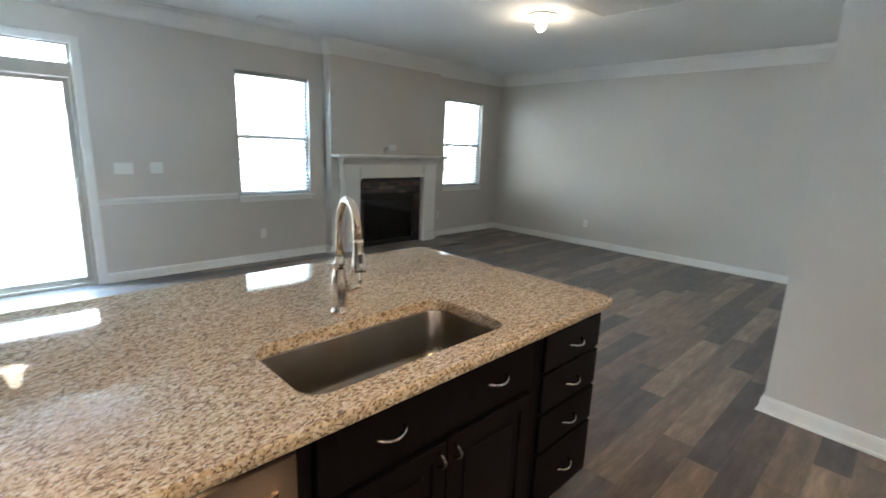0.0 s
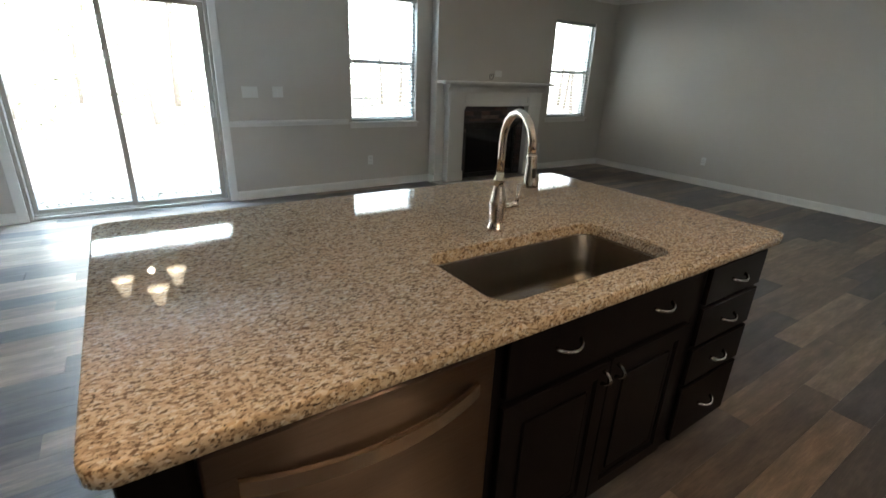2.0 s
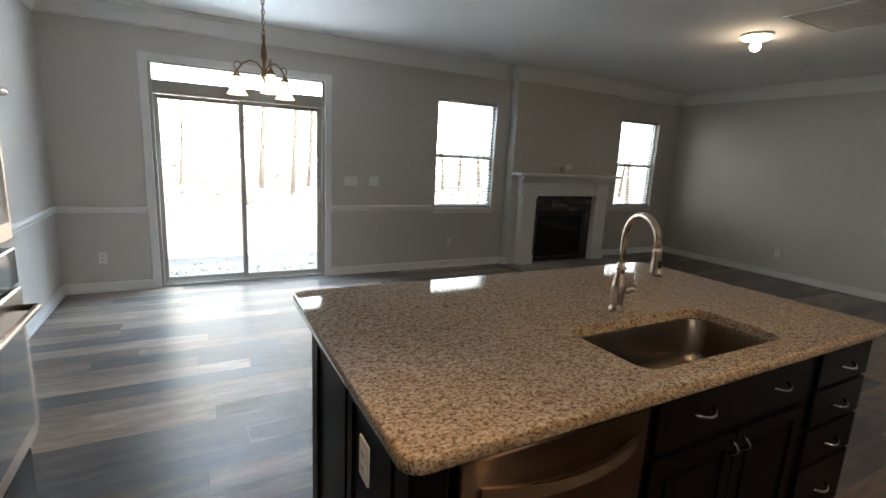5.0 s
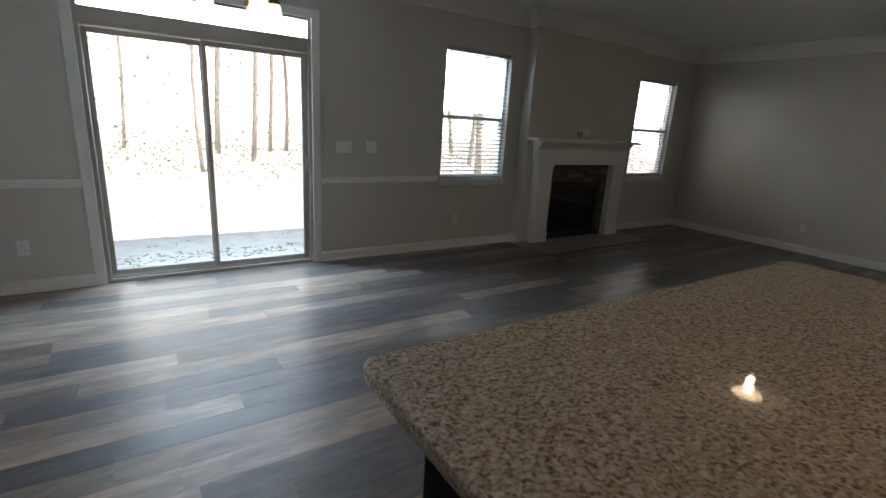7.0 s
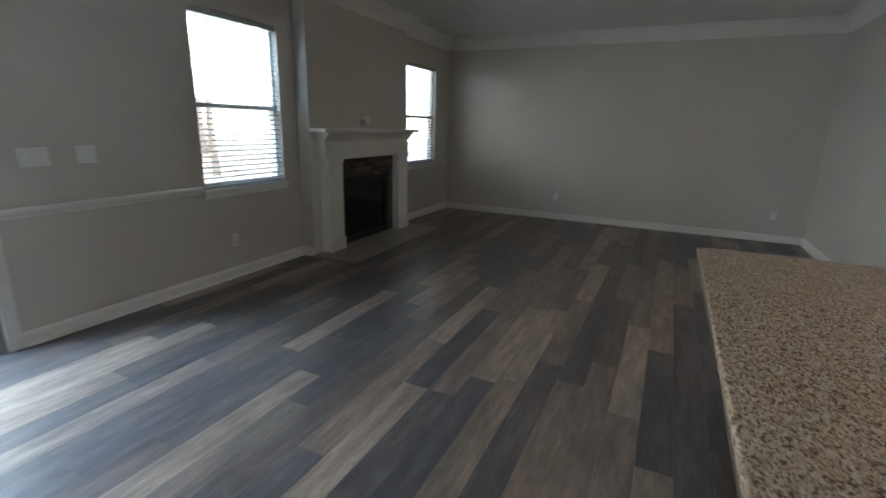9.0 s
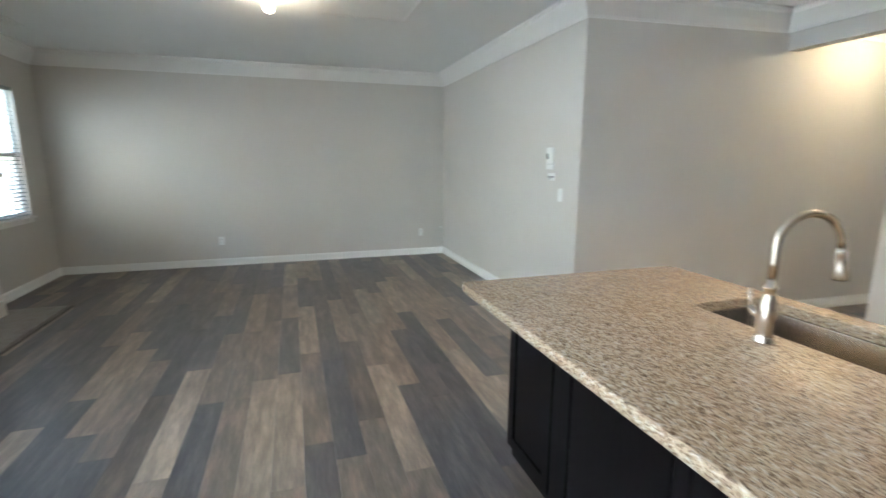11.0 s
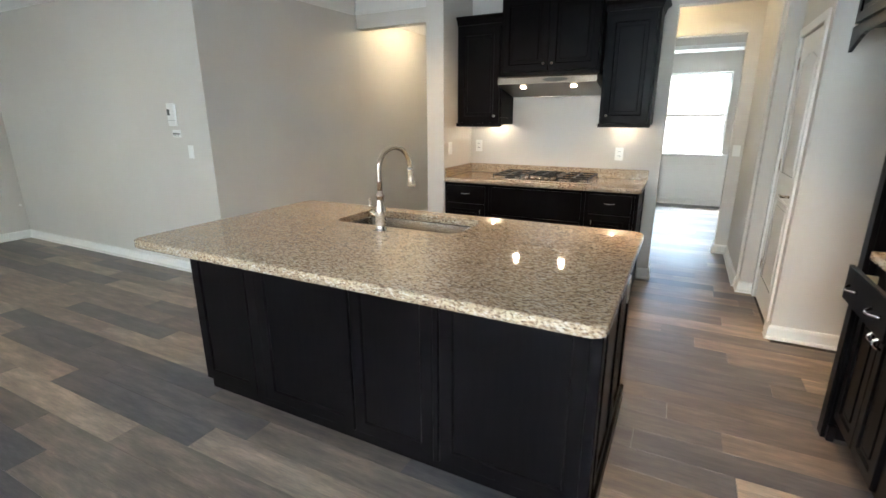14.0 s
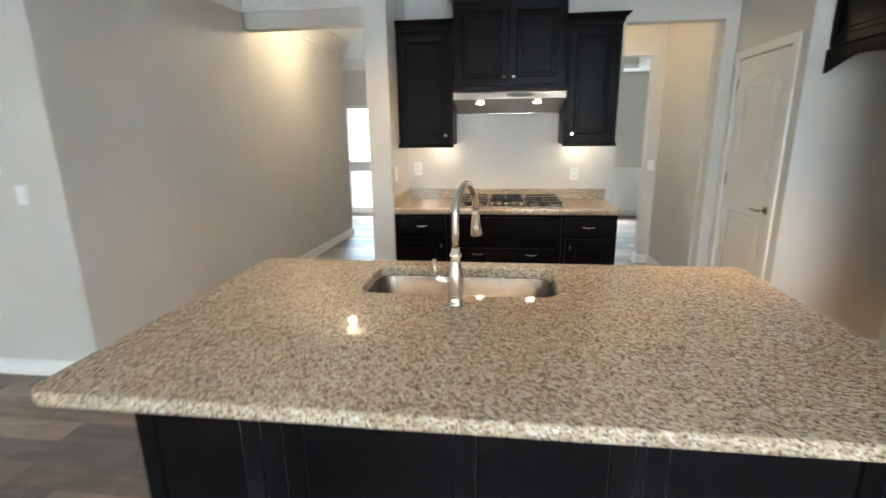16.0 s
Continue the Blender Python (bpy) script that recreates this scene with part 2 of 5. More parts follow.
def lathe(bm, prof, at=(0, 0, 0), n=20):
    """A turned shape about the upright through at; prof: rows of radius and height."""
    rings = [[bm.verts.new((at[0] + r * math.cos(a), at[1] + r * math.sin(a), at[2] + z)) for a in (2 * math.pi * k / n for k in range(n))] for r, z in prof]
    for a, b in zip(rings, rings[1:]):
        for k in range(n):
            f = bm.faces.new((a[k], a[(k + 1) % n], b[(k + 1) % n], b[k]))
            f.smooth = True
    bm.faces.new(list(reversed(rings[0])))
    bm.faces.new(rings[-1])


def link(name, bm, material):
    bmesh.ops.recalc_face_normals(bm, faces=bm.faces)
    me = bpy.data.meshes.new(name)
    bm.to_mesh(me)
    bm.free()
    me.materials.append(material)
    return new(name, me)


def part(name, bm, material, parent, label=""):
    ob = link(name, bm, material)
    ob.parent = parent
    if label:
        tagged(ob, label)
    return ob


def boxes(*rows, bevel=0.0):
    bm = bmesh.new()
    for r in rows:
        box(bm, *r, bevel=bevel)
    return bm


def thing(name, label, category, m=None, group="", kind=""):
    ob = new(name)
    ob.empty_display_size = 0.1
    if m is not None:
        ob.matrix_basis = m
    return tagged(ob, label, category, group, kind)


def structure(name, bm, material, label, category):
    return tagged(link(name, bm, material), label, category, kind="structure")


# ---- shell ----
YN, XE, XW, YS, YK, CEILING = 6.15, 7.51, -1.21, 0.98, -0.78, 2.74
SLIDER = (-0.385, 1.325, 0.0, 2.265)
WINDOWS = [(2.783, 3.69), (6.12, 7.03)]
WZ0, WZ1 = 0.818, 2.245


def wall_x(name, x0, x1, y0, y1, z1, openings, label):
    """A wall that runs along x, with openings (x0, x1, z0, z1) through it."""
    bm = bmesh.new()
    at = x0
    for a, b, c, d in sorted(openings):
        box(bm, at, a, y0, y1, 0, z1)
        if c > 0.01:
            box(bm, a, b, y0, y1, 0, c)
        box(bm, a, b, y0, y1, d, z1)
        at = b
    box(bm, at, x1, y0, y1, 0, z1)
    return structure(name, bm, WALL, label, "wall")


wall_x("wall_north", XW - 0.12, XE + 0.12, YN, YN + 0.14, CEILING, [SLIDER] + [(a, b, WZ0, WZ1) for a, b in WINDOWS], "greige painted wall with sliding door and two windows")
structure("wall_east", boxes((XE, XE + 0.12, YS - 0.12, YN, 0, CEILING)), WALL, "plain greige painted living room wall", "wall")
structure("wall_west", boxes((XW - 0.12, XW, 0.03, YN, 0, CEILING)), WALL, "greige painted wall of the breakfast area", "wall")
HALL = [(3.835, YS), (3.675, -0.99), (3.585, -3.4)]
_bm = bmesh.new()
prism(_bm, [(XE, YS), (3.835, YS), (3.825, YS - 0.12), (XE, YS - 0.12)], 0, CEILING)
structure("wall_thermostat", _bm, WALL, "pale greige painted wall that ends in a sharp corner", "wall")
_bm = bmesh.new()
prism(_bm, [(3.825, YS - 0.12), HALL[1], HALL[2], (HALL[2][0] + 0.12, HALL[2][1]), (3.95, YS - 0.12)], 0, CEILING)
structure("wall_hall", _bm, WALL, "greige painted wall running down the hallway", "wall")
OPEN = (-0.38, 0.353, 0.0, 2.315)
wall_x("wall_kitchen", -0.485, 2.155, YK - 0.12, YK, CEILING, [OPEN], "greige kitchen wall with a plain doorway opening")
structure("wall_wing", boxes((2.155, 2.325, -0.9, -0.16, 0, CEILING)), WALL, "short greige wing wall beside the cooktop counter", "wall")
structure("wall_header", boxes((2.325, 3.665, -1.07, -0.95, 2.42, CEILING)), WALL, "greige header above the hallway opening", "wall")
structure("wall_alcove", boxes((XW, -0.605, 0.032, 0.152, 0, CEILING)), WALL, "greige wall beside the empty refrigerator space", "wall")
PD = (-0.70, 0.012, 2.0)
structure("wall_pantry", boxes((-0.605, -0.485, YK - 0.12, PD[0], 0, CEILING), (-0.605, -0.485, PD[1], 0.152, 0, CEILING), (-0.605, -0.485, PD[0], PD[1], PD[2], CEILING)), WALL, "greige wall around the pantry door", "wall")
structure("wall_pantry_back", boxes((-1.33, -1.21, YK - 0.12, 0.03, 0, CEILING), (-1.21, -0.605, YK - 0.12, YK, 0, CEILING)), WALL, "plain wall closing the pantry", "wall")
structure("ceiling", boxes((XW - 0.12, XE + 0.12, -1.07, YN + 0.14, CEILING, CEILING + 0.12), (2.2, 5.2, -5.3, -1.07, CEILING, CEILING + 0.12)), CEIL, "flat white painted ceiling", "ceiling")

def breast():
    """The chimney breast with its fireplace opening, in one piece."""
    bm = bmesh.new()
    pts = [(3.91, 0), (4.3, 0), (4.3, 1.0), (5.45, 1.0), (5.45, 0), (5.85, 0), (5.85, CEILING), (3.91, CEILING)]
    a, c = [[bm.verts.new((x, y, z)) for x, z in pts] for y in (6.0, YN)]
    bm.faces.new(a), bm.faces.new(list(reversed(c)))
    for i in range(8):
        bm.faces.new((a[i], c[i], c[(i + 1) % 8], a[(i + 1) % 8]))
    return bm


structure("chimney_breast", breast(), WALL, "greige painted chimney breast", "wall")
structure("floor", boxes((XW - 0.12, XE + 0.12, -5.5, YN + 0.14, -0.12, -0.008)), SUB, "dark subfloor under the planks", "floor")
# passage behind the kitchen and dining room
structure("wall_passage_west", boxes((-0.5, -0.36, -2.17, -0.9, 0, 2.62), (-0.36, -0.24, -2.17, -2.05, 0, 2.62)), WALL, "greige passage wall in warm lamplight", "wall")
structure("wall_passage_east", boxes((1.3, 1.42, -2.17, -0.9, 0, 2.62), (0.95, 1.3, -2.17, -2.05, 0, 2.62)), WALL, "greige passage wall", "wall")
structure("wall_passage_header", boxes((-0.24, 0.95, -2.17, -2.05, 2.25, 2.62)), WALL, "greige header above the dining room opening", "wall")
structure("ceiling_passage", boxes((-0.5, 1.42, -2.17, -0.9, 2.62, 2.7)), CEIL, "white passage ceiling", "ceiling")
YD = -5.25
DW = (-0.36, 0.68, 0.86, 2.14)
wall_x("wall_dining_south", -1.4, 2.2, YD - 0.14, YD, 2.9, [DW], "pale grey dining room wall with a window")
structure("wall_dining_west", boxes((-1.4, -1.28, YD, -2.17, 0, 2.9)), WALL, "pale dining room wall", "wall")
structure("wall_dining_east", boxes((2.08, 2.2, YD, -0.9, 0, 2.9)), WALL, "pale dining room wall", "wall")
structure("wall_dining_north", boxes((-1.28, -0.5, -2.17, -2.05, 0, 2.9), (1.42, 2.08, -2.17, -2.05, 0, 2.9)), WALL, "pale dining room wall", "wall")
structure("ceiling_dining", boxes((-1.4, 2.2, YD - 0.14, YD + 0.45, 2.44, 2.5), (-1.4, 2.2, -2.6, -2.17, 2.44, 2.5), (-1.4, -0.8, YD + 0.45, -2.6, 2.44, 2.5), (1.6, 2.2, YD + 0.45, -2.6, 2.44, 2.5), (-1.4, 2.2, YD - 0.14, -2.05, 2.8, 2.9)), CEIL, "white tray ceiling", "ceiling")
structure("tray_sides", boxes((-0.86, 1.66, YD + 0.39, YD + 0.45, 2.5, 2.8), (-0.86, 1.66, -2.6, -2.54, 2.5, 2.8), (-0.86, -0.8, YD + 0.45, -2.6, 2.5, 2.8), (1.6, 1.66, YD + 0.45, -2.6, 2.5, 2.8)), WALL, "greige sides of the tray ceiling", "ceiling")
# entry hall end
ENTRY = (3.66, 4.12, 0.06, 1.98)
wall_x("wall_entry", 2.2, 5.2, -5.14, -5.0, CEILING, [ENTRY], "greige wall with a narrow glazed entry panel")
structure("wall_entry_east", boxes((5.08, 5.2, -5.0, -3.28, 0, CEILING), (3.7, 5.08, -3.4, -3.28, 0, CEILING)), WALL, "plain entry wall", "wall")


# ---- mouldings ----
def run(bm, p0, p1, prof, m0=0, m1=0):
    """A moulding along p0-p1, room on the left of that way; prof: rows of distance from the wall and height. m: 1 inside corner, -1 outside corner."""
    a, b = Vector((*p0, 0)), Vector((*p1, 0))
    d = (b - a).normalized()
    o = Vector((-d.y, d.x, 0))
    ra = [bm.verts.new(a + o * u + d * u * m0 + Vector((0, 0, z))) for u, z in prof]
    rb = [bm.verts.new(b + o * u - d * u * m1 + Vector((0, 0, z))) for u, z in prof]
    k = len(prof)
    for i in range(k):
        bm.faces.new((ra[i], rb[i], rb[(i + 1) % k], ra[(i + 1) % k]))
    bm.faces.new(ra)
    bm.faces.new(list(reversed(rb)))


CROWN = [(0.0, 2.565), (0.012, 2.565), (0.018, 2.585), (0.03, 2.6), (0.055, 2.635), (0.09, 2.675), (0.105, 2.69), (0.11, 2.715), (0.125, 2.722), (0.125, 2.739), (0.0, 2.739)]
BASE = [(0.0, 0.0), (0.028, 0.0), (0.026, 0.012), (0.016, 0.022), (0.015, 0.075), (0.009, 0.092), (0.0, 0.098)]
RAIL = [(0.0, 0.795), (0.012, 0.797), (0.014, 0.812), (0.024, 0.828), (0.028, 0.845), (0.024, 0.857), (0.0, 0.86)]
LOOP = [((XE, YN), (5.85, YN), 1, 1), ((5.85, YN), (5.85, 6.0), 1, -1), ((5.85, 6.0), (3.91, 6.0), -1, -1), ((3.91, 6.0), (3.91, YN), -1, 1), ((3.91, YN), (XW, YN), 1, 1),
        ((XW, YN), (XW, 0.152), 1, 1), ((XW, 0.152), (-0.485, 0.152), 1, -1), ((-0.485, 0.152), (-0.485, YK), -1, 1), ((-0.485, YK), (2.155, YK), 1, 1), ((2.155, YK), (2.155, -0.16), 1, -1),
        ((2.155, -0.16), (2.325, -0.16), -1, -1), ((2.325, -0.16), (2.325, -0.95), -1, 1), ((2.325, -0.95), (3.68, -0.95), 1, 1), ((3.68, -0.95), (3.835, YS), 1, -1), ((3.835, YS), (XE, YS), -1, 1), ((XE, YS), (XE, YN), 1, 1)]
for _p, _q, _a, _b in LOOP:
    _bm = bmesh.new()
    run(_bm, _p, _q, CROWN, _a, _b)
    structure("crown_trim", _bm, TRIM, "white painted crown moulding", "crown moulding")
for _p, _q, _a, _b in [((HALL[2][0], -3.4), (3.668, -1.07), 0, 1), ((3.668, -1.07), (2.325, -1.07), 1, 1), ((2.2, -5.0), (5.08, -5.0), 1, 1)]:
    _bm = bmesh.new()
    run(_bm, _p, _q, CROWN, _a, _b)
    structure("crown_trim", _bm, TRIM, "white painted crown moulding in the hallway", "crown moulding")
BASES = [((XE, YN), (5.85, YN), 1, 1), ((5.85, YN), (5.85, 6.0), 1, 0), ((3.91, 6.0), (3.91, YN), 0, 1), ((3.91, YN), (1.402, YN), 1, 0), ((-0.462, YN), (XW, YN), 0, 1), ((XW, YN), (XW, 2.68), 1, 0),
         ((XW, 0.152), (-0.485, 0.152), 0, -1), ((-0.485, 0.152), (-0.485, 0.08), -1, 0), ((-0.485, YK), (-0.38, YK), 0, -1), ((0.353, YK), (0.44, YK), -1, 0),
         ((2.155, -0.16), (2.325, -0.16), -1, -1), ((2.325, -0.16), (2.325, -0.9), -1, 0), (HALL[1], HALL[0], 0, -1), (HALL[0], (XE, YS), -1, 1), ((XE, YS), (XE, YN), 1, 1),
         (HALL[2], HALL[1], 0, 0), ((-0.36, -0.9), (-0.36, -2.05), 0, 1), ((-0.36, -2.05), (-0.24, -2.05), 1, -1), ((-0.24, -2.05), (-0.24, -2.17), -1, -1), ((-1.28, YD), (2.08, YD), 1, 1), ((-0.38, YK), (-0.38, -0.9), -1, 0), ((0.353, -0.9), (0.353, YK), 0, -1), ((2.2, -5.0), (3.6, -5.0), 0, 0)]
for _p, _q, _a, _b in BASES:
    _bm = bmesh.new()
    run(_bm, _p, _q, BASE, _a, _b)
    structure("baseboard", _bm, TRIM, "white painted baseboard with shoe moulding", "baseboard")
for _p, _q, _a, _b in [((2.74, YN), (1.402, YN), 0, 0), ((-0.462, YN), (XW, YN), 0, 1), ((XW, YN), (XW, 2.68), 1, 0), ((-1.28, YD), (2.08, YD), 1, 1)]:
    _bm = bmesh.new()
    run(_bm, _p, _q, RAIL, _a, _b)
    structure("chair_rail_trim", _bm, TRIM, "white painted chair rail", "chair rail")
structure("wainscot_panel_trim", boxes((-1.27, 2.07, YD + 0.001, YD + 0.006, 0.095, 0.80)), TRIM, "white painted wainscot board", "wainscot")
# dining room wainscot frames
for _i in range(4):
    _x = -1.15 + _i * 0.82
    _bm = boxes((_x, _x + 0.66, YD + 0.006, YD + 0.024, 0.22, 0.25), (_x, _x + 0.66, YD + 0.006, YD + 0.024, 0.66, 0.69), (_x, _x + 0.03, YD + 0.006, YD + 0.024, 0.25, 0.66), (_x + 0.63, _x + 0.66, YD + 0.006, YD + 0.024, 0.25, 0.66))
    structure("wainscot_trim", _bm, TRIM, "white painted wainscot picture-frame moulding", "wainscot")


# ---- sliding door ----
def pane(parent, x0, x1, y, z0, z1):
    ob = part("pane", boxes((x0, x1, y, y + 0.006, z0, z1)), GLASS, parent, "clear glass pane")
    ob.visible_shadow = False
    return ob


door = thing("door_1", "almond vinyl sliding glass patio door with transom", "sliding door", kind="structure")
x0, x1, _, z1 = SLIDER
part("casing", boxes((x0 - 0.077, x0, YN - 0.018, YN, 0, z1 + 0.075), (x1, x1 + 0.077, YN - 0.018, YN, 0, z1 + 0.075), (x0, x1, YN - 0.018, YN, z1, z1 + 0.075), bevel=0.003), TRIM, door, "white painted door casing")
part("frame", boxes((x0, x0 + 0.03, YN + 0.005, YN + 0.13, 0.0, z1), (x1 - 0.03, x1, YN + 0.005, YN + 0.13, 0.0, z1), (x0 + 0.03, x1 - 0.03, YN + 0.005, YN + 0.13, z1 - 0.02, z1), (x0 + 0.03, x1 - 0.03, YN + 0.01, YN + 0.13, 1.975, 2.10), bevel=0.003), VINYL, door)
part("threshold", boxes((x0 + 0.03, x1 - 0.03, YN + 0.005, YN + 0.13, 0, 0.03), (x0 + 0.03, x1 - 0.03, YN + 0.03, YN + 0.04, 0.03, 0.045), (x0 + 0.03, x1 - 0.03, YN + 0.075, YN + 0.085, 0.03, 0.045)), VINYL, door, "almond sill with sliding tracks")
pane(door, x0 + 0.03, x1 - 0.03, YN + 0.07, 2.10, z1 - 0.02)


def sash(name, a, b, y, stile=0.05):
    ob = part(name, boxes((a, a + stile * 0.75, y, y + 0.035, 0.035, 1.97), (b - stile, b, y, y + 0.035, 0.035, 1.97), (a + stile * 0.75, b - stile, y, y + 0.035, 0.035, 0.085), (a + stile * 0.75, b - stile, y, y + 0.035, 1.93, 1.97), bevel=0.003), VINYL, door)
    pane(ob, a + stile * 0.75, b - stile, y + 0.014, 0.085, 1.93)
    return ob


sash("fixed_sash", x0 + 0.031, 0.47, YN + 0.085)
_s = sash("sliding_sash", 0.43, x1 - 0.031, YN + 0.042)
_bm = bmesh.new()
tube(_bm, [(1.272, YN + 0.04, 0.90), (1.272, YN + 0.005, 0.92), (1.272, YN - 0.005, 0.98), (1.272, YN + 0.005, 1.04), (1.272, YN + 0.04, 1.06)], 0.009)
part("door_handle", _bm, VINYL, _s, "curved pull handle with latch")


# ---- windows and blinds ----
def window(name, a, b, z0, z1, y, out, label):
    """out: 1 where outdoors lies towards +y."""
    w = thing(name, label, "window", kind="structure")
    lo, hi = sorted((y + out * 0.06, y + out * 0.13))
    zm = (z0 + z1) / 2 - 0.02
    part("window_frame", boxes((a, a + 0.035, lo, hi, z0, z1), (b - 0.035, b, lo, hi, z0, z1), (a + 0.035, b - 0.035, lo, hi, z0, z0 + 0.04), (a + 0.035, b - 0.035, lo, hi, z1 - 0.035, z1), (a + 0.035, b - 0.035, lo, hi, zm - 0.02, zm + 0.02), bevel=0.003), TRIM, w, "white vinyl double-hung frame")
    mid = (lo + hi) / 2
    pane(w, a + 0.035, b - 0.035, mid, z0 + 0.04, zm - 0.02)
    pane(w, a + 0.035, b - 0.035, mid, zm + 0.02, z1 - 0.035)
    lo, hi = sorted((y - out * 0.035, y + out * 0.06))
    part("window_sill", boxes((a - 0.035, b + 0.035, *sorted((y - out * 0.035, y - out * 0.001)), z0 - 0.022, z0 - 0.002), (a + 0.001, b - 0.001, *sorted((y - out * 0.002, y + out * 0.06)), z0 - 0.001, z0 + 0.004), bevel=0.002), TRIM, w, "white painted window stool")
    part("apron", boxes((a - 0.02, b + 0.02, *sorted((y - out * 0.014, y)), z0 - 0.07, z0 - 0.023), bevel=0.002), TRIM, w, "white painted apron")
    return w


def blind(a, b, z0, z1, y, out, drop=1.0):
    o = thing("window_blind", "white vinyl horizontal slat blind, lowered, slats open, coloured grey for backlit shade", "window blind", group="window blinds")
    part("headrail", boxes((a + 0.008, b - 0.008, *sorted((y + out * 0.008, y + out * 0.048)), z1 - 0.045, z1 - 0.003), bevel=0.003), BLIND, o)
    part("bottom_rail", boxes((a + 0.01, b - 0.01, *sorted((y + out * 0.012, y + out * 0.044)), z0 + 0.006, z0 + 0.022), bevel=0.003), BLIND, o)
    k = int((z1 - z0 - 0.08) / 0.0445)
    bm = bmesh.new()
    c, s = math.cos(radians(9)), math.sin(radians(9))
    prof = [(-0.0245, 0.0), (-0.012, 0.002), (0, 0.0028), (0.012, 0.002), (0.0245, 0.0)]
    row = [[bm.verts.new((x, (u * c - v * s) * out, u * s + v * c - t)) for u, v in prof] for x, t in ((a + 0.012, 0), (b - 0.012, 0), (b - 0.012, 0.002), (a + 0.012, 0.002))]
    for p, q in ((0, 1), (2, 3)):
        for i in range(4):
            bm.faces.new((row[p][i], row[p][i + 1], row[q][i + 1], row[q][i]))
    bmesh.ops.recalc_face_normals(bm, faces=bm.faces)
    me = bpy.data.meshes.new("slat")
    bm.to_mesh(me)
    bm.free()
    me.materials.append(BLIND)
    for i in range(k):
        ob = new("slat", me)
        ob.location = (0, y + out * 0.028, z0 + 0.05 + i * 0.0445)
        ob.parent = o
    for x in (a + 0.14, b - 0.14):
        bm = bmesh.new()
        for dy in (0.006, 0.05):
            tube(bm, [(x, y + out * dy, z0 + 0.02), (x, y + out * dy, z1 - 0.045)], 0.0009, 5)
        part("ladder_cord", bm, BLIND, o)
    bm = bmesh.new()
    tube(bm, [(a + 0.06, y + out * 0.004, z1 - 0.05), (a + 0.062, y + out * 0.002, z1 - 0.78)], 0.0035, 6)
    part("tilt_wand", bm, BLIND, o)
    return o


for _i, (_a, _b) in enumerate(WINDOWS):
    window("window_%d" % (_i + 1), _a, _b, WZ0, WZ1, YN, 1, "white double-hung window with a painted stool")
    blind(_a, _b, WZ0 + 0.004, WZ1, YN, 1)
window("window_3", *DW, YD, -1, "bright double-hung dining room window")
_w = thing("window_4", "narrow glazed entry panel beside the front door", "window", kind="structure")
_a, _b, _c, _d = ENTRY
part("window_frame", boxes((_a, _a + 0.04, -5.1, -5.02, _c, _d), (_b - 0.04, _b, -5.1, -5.02, _c, _d), (_a + 0.04, _b - 0.04, -5.1, -5.02, _c, _c + 0.1), (_a + 0.04, _b - 0.04, -5.1, -5.02, 0.82, 1.0), (_a + 0.04, _b - 0.04, -5.1, -5.02, _d - 0.06, _d), bevel=0.003), TRIM, _w)
pane(_w, _a + 0.04, _b - 0.04, -5.06, _c + 0.1, 0.82)
pane(_w, _a + 0.04, _b - 0.04, -5.06, 1.0, _d - 0.06)


# ---- pantry door ----
pd = thing("door_2", "closed white two-panel pantry door with painted casing", "door", kind="structure")
part("casing", boxes((-0.485, -0.47, PD[0] - 0.06, PD[0], 0, PD[2] + 0.06), (-0.485, -0.47, PD[1], PD[1] + 0.06, 0, PD[2] + 0.06), (-0.485, -0.47, PD[0], PD[1], PD[2], PD[2] + 0.06), bevel=0.003), TRIM, pd, "white painted door casing")
_y0, _y1 = PD[0] + 0.004, PD[1] - 0.004
part("leaf", boxes((-0.53, -0.497, _y0, _y1, 0.008, 1.996)), TRIM, pd)


def arch_frame(y0, y1, z0, z1, arch):
    bm = bmesh.new()
    top = [(y1 + (y0 - y1) * t, z1 + arch * math.sin(math.pi * t)) for t in [i / 10 for i in range(11)]]
    pts = [(-0.492, y, z) for y, z in [(y0, z0), (y1, z0)] + top]
    tube(bm, pts + [pts[0]], 0.0045, 6)
    return bm


part("panel_moulding", arch_frame(_y0 + 0.12, _y1 - 0.12, 1.05, 1.80, 0.06), TRIM, pd)
part("panel_moulding", arch_frame(_y0 + 0.12, _y1 - 0.12, 0.22, 0.86, 0.0), TRIM, pd)
part("panel", boxes((-0.5, -0.491, _y0 + 0.17, _y1 - 0.17, 1.10, 1.78), (-0.5, -0.491, _y0 + 0.17, _y1 - 0.17, 0.27, 0.81), bevel=0.003), TRIM, pd)
_bm = bmesh.new()
tube(_bm, [(-0.497, -0.056, 0.935), (-0.488, -0.056, 0.935)], 0.028, 16)
tube(_bm, [(-0.488, -0.056, 0.935), (-0.45, -0.056, 0.935), (-0.44, -0.06, 0.935), (-0.438, -0.10, 0.933), (-0.44, -0.155, 0.935)], [0.01, 0.01, 0.011, 0.008, 0.006], 8)
part("door_handle", _bm, NICKEL, pd, "satin nickel lever handle")
for _z in (0.25, 1.05, 1.78):
    part("hinge", boxes((-0.497, -0.486, PD[0] - 0.008, PD[0] + 0.012, _z, _z + 0.09), bevel=0.002), NICKEL, pd)


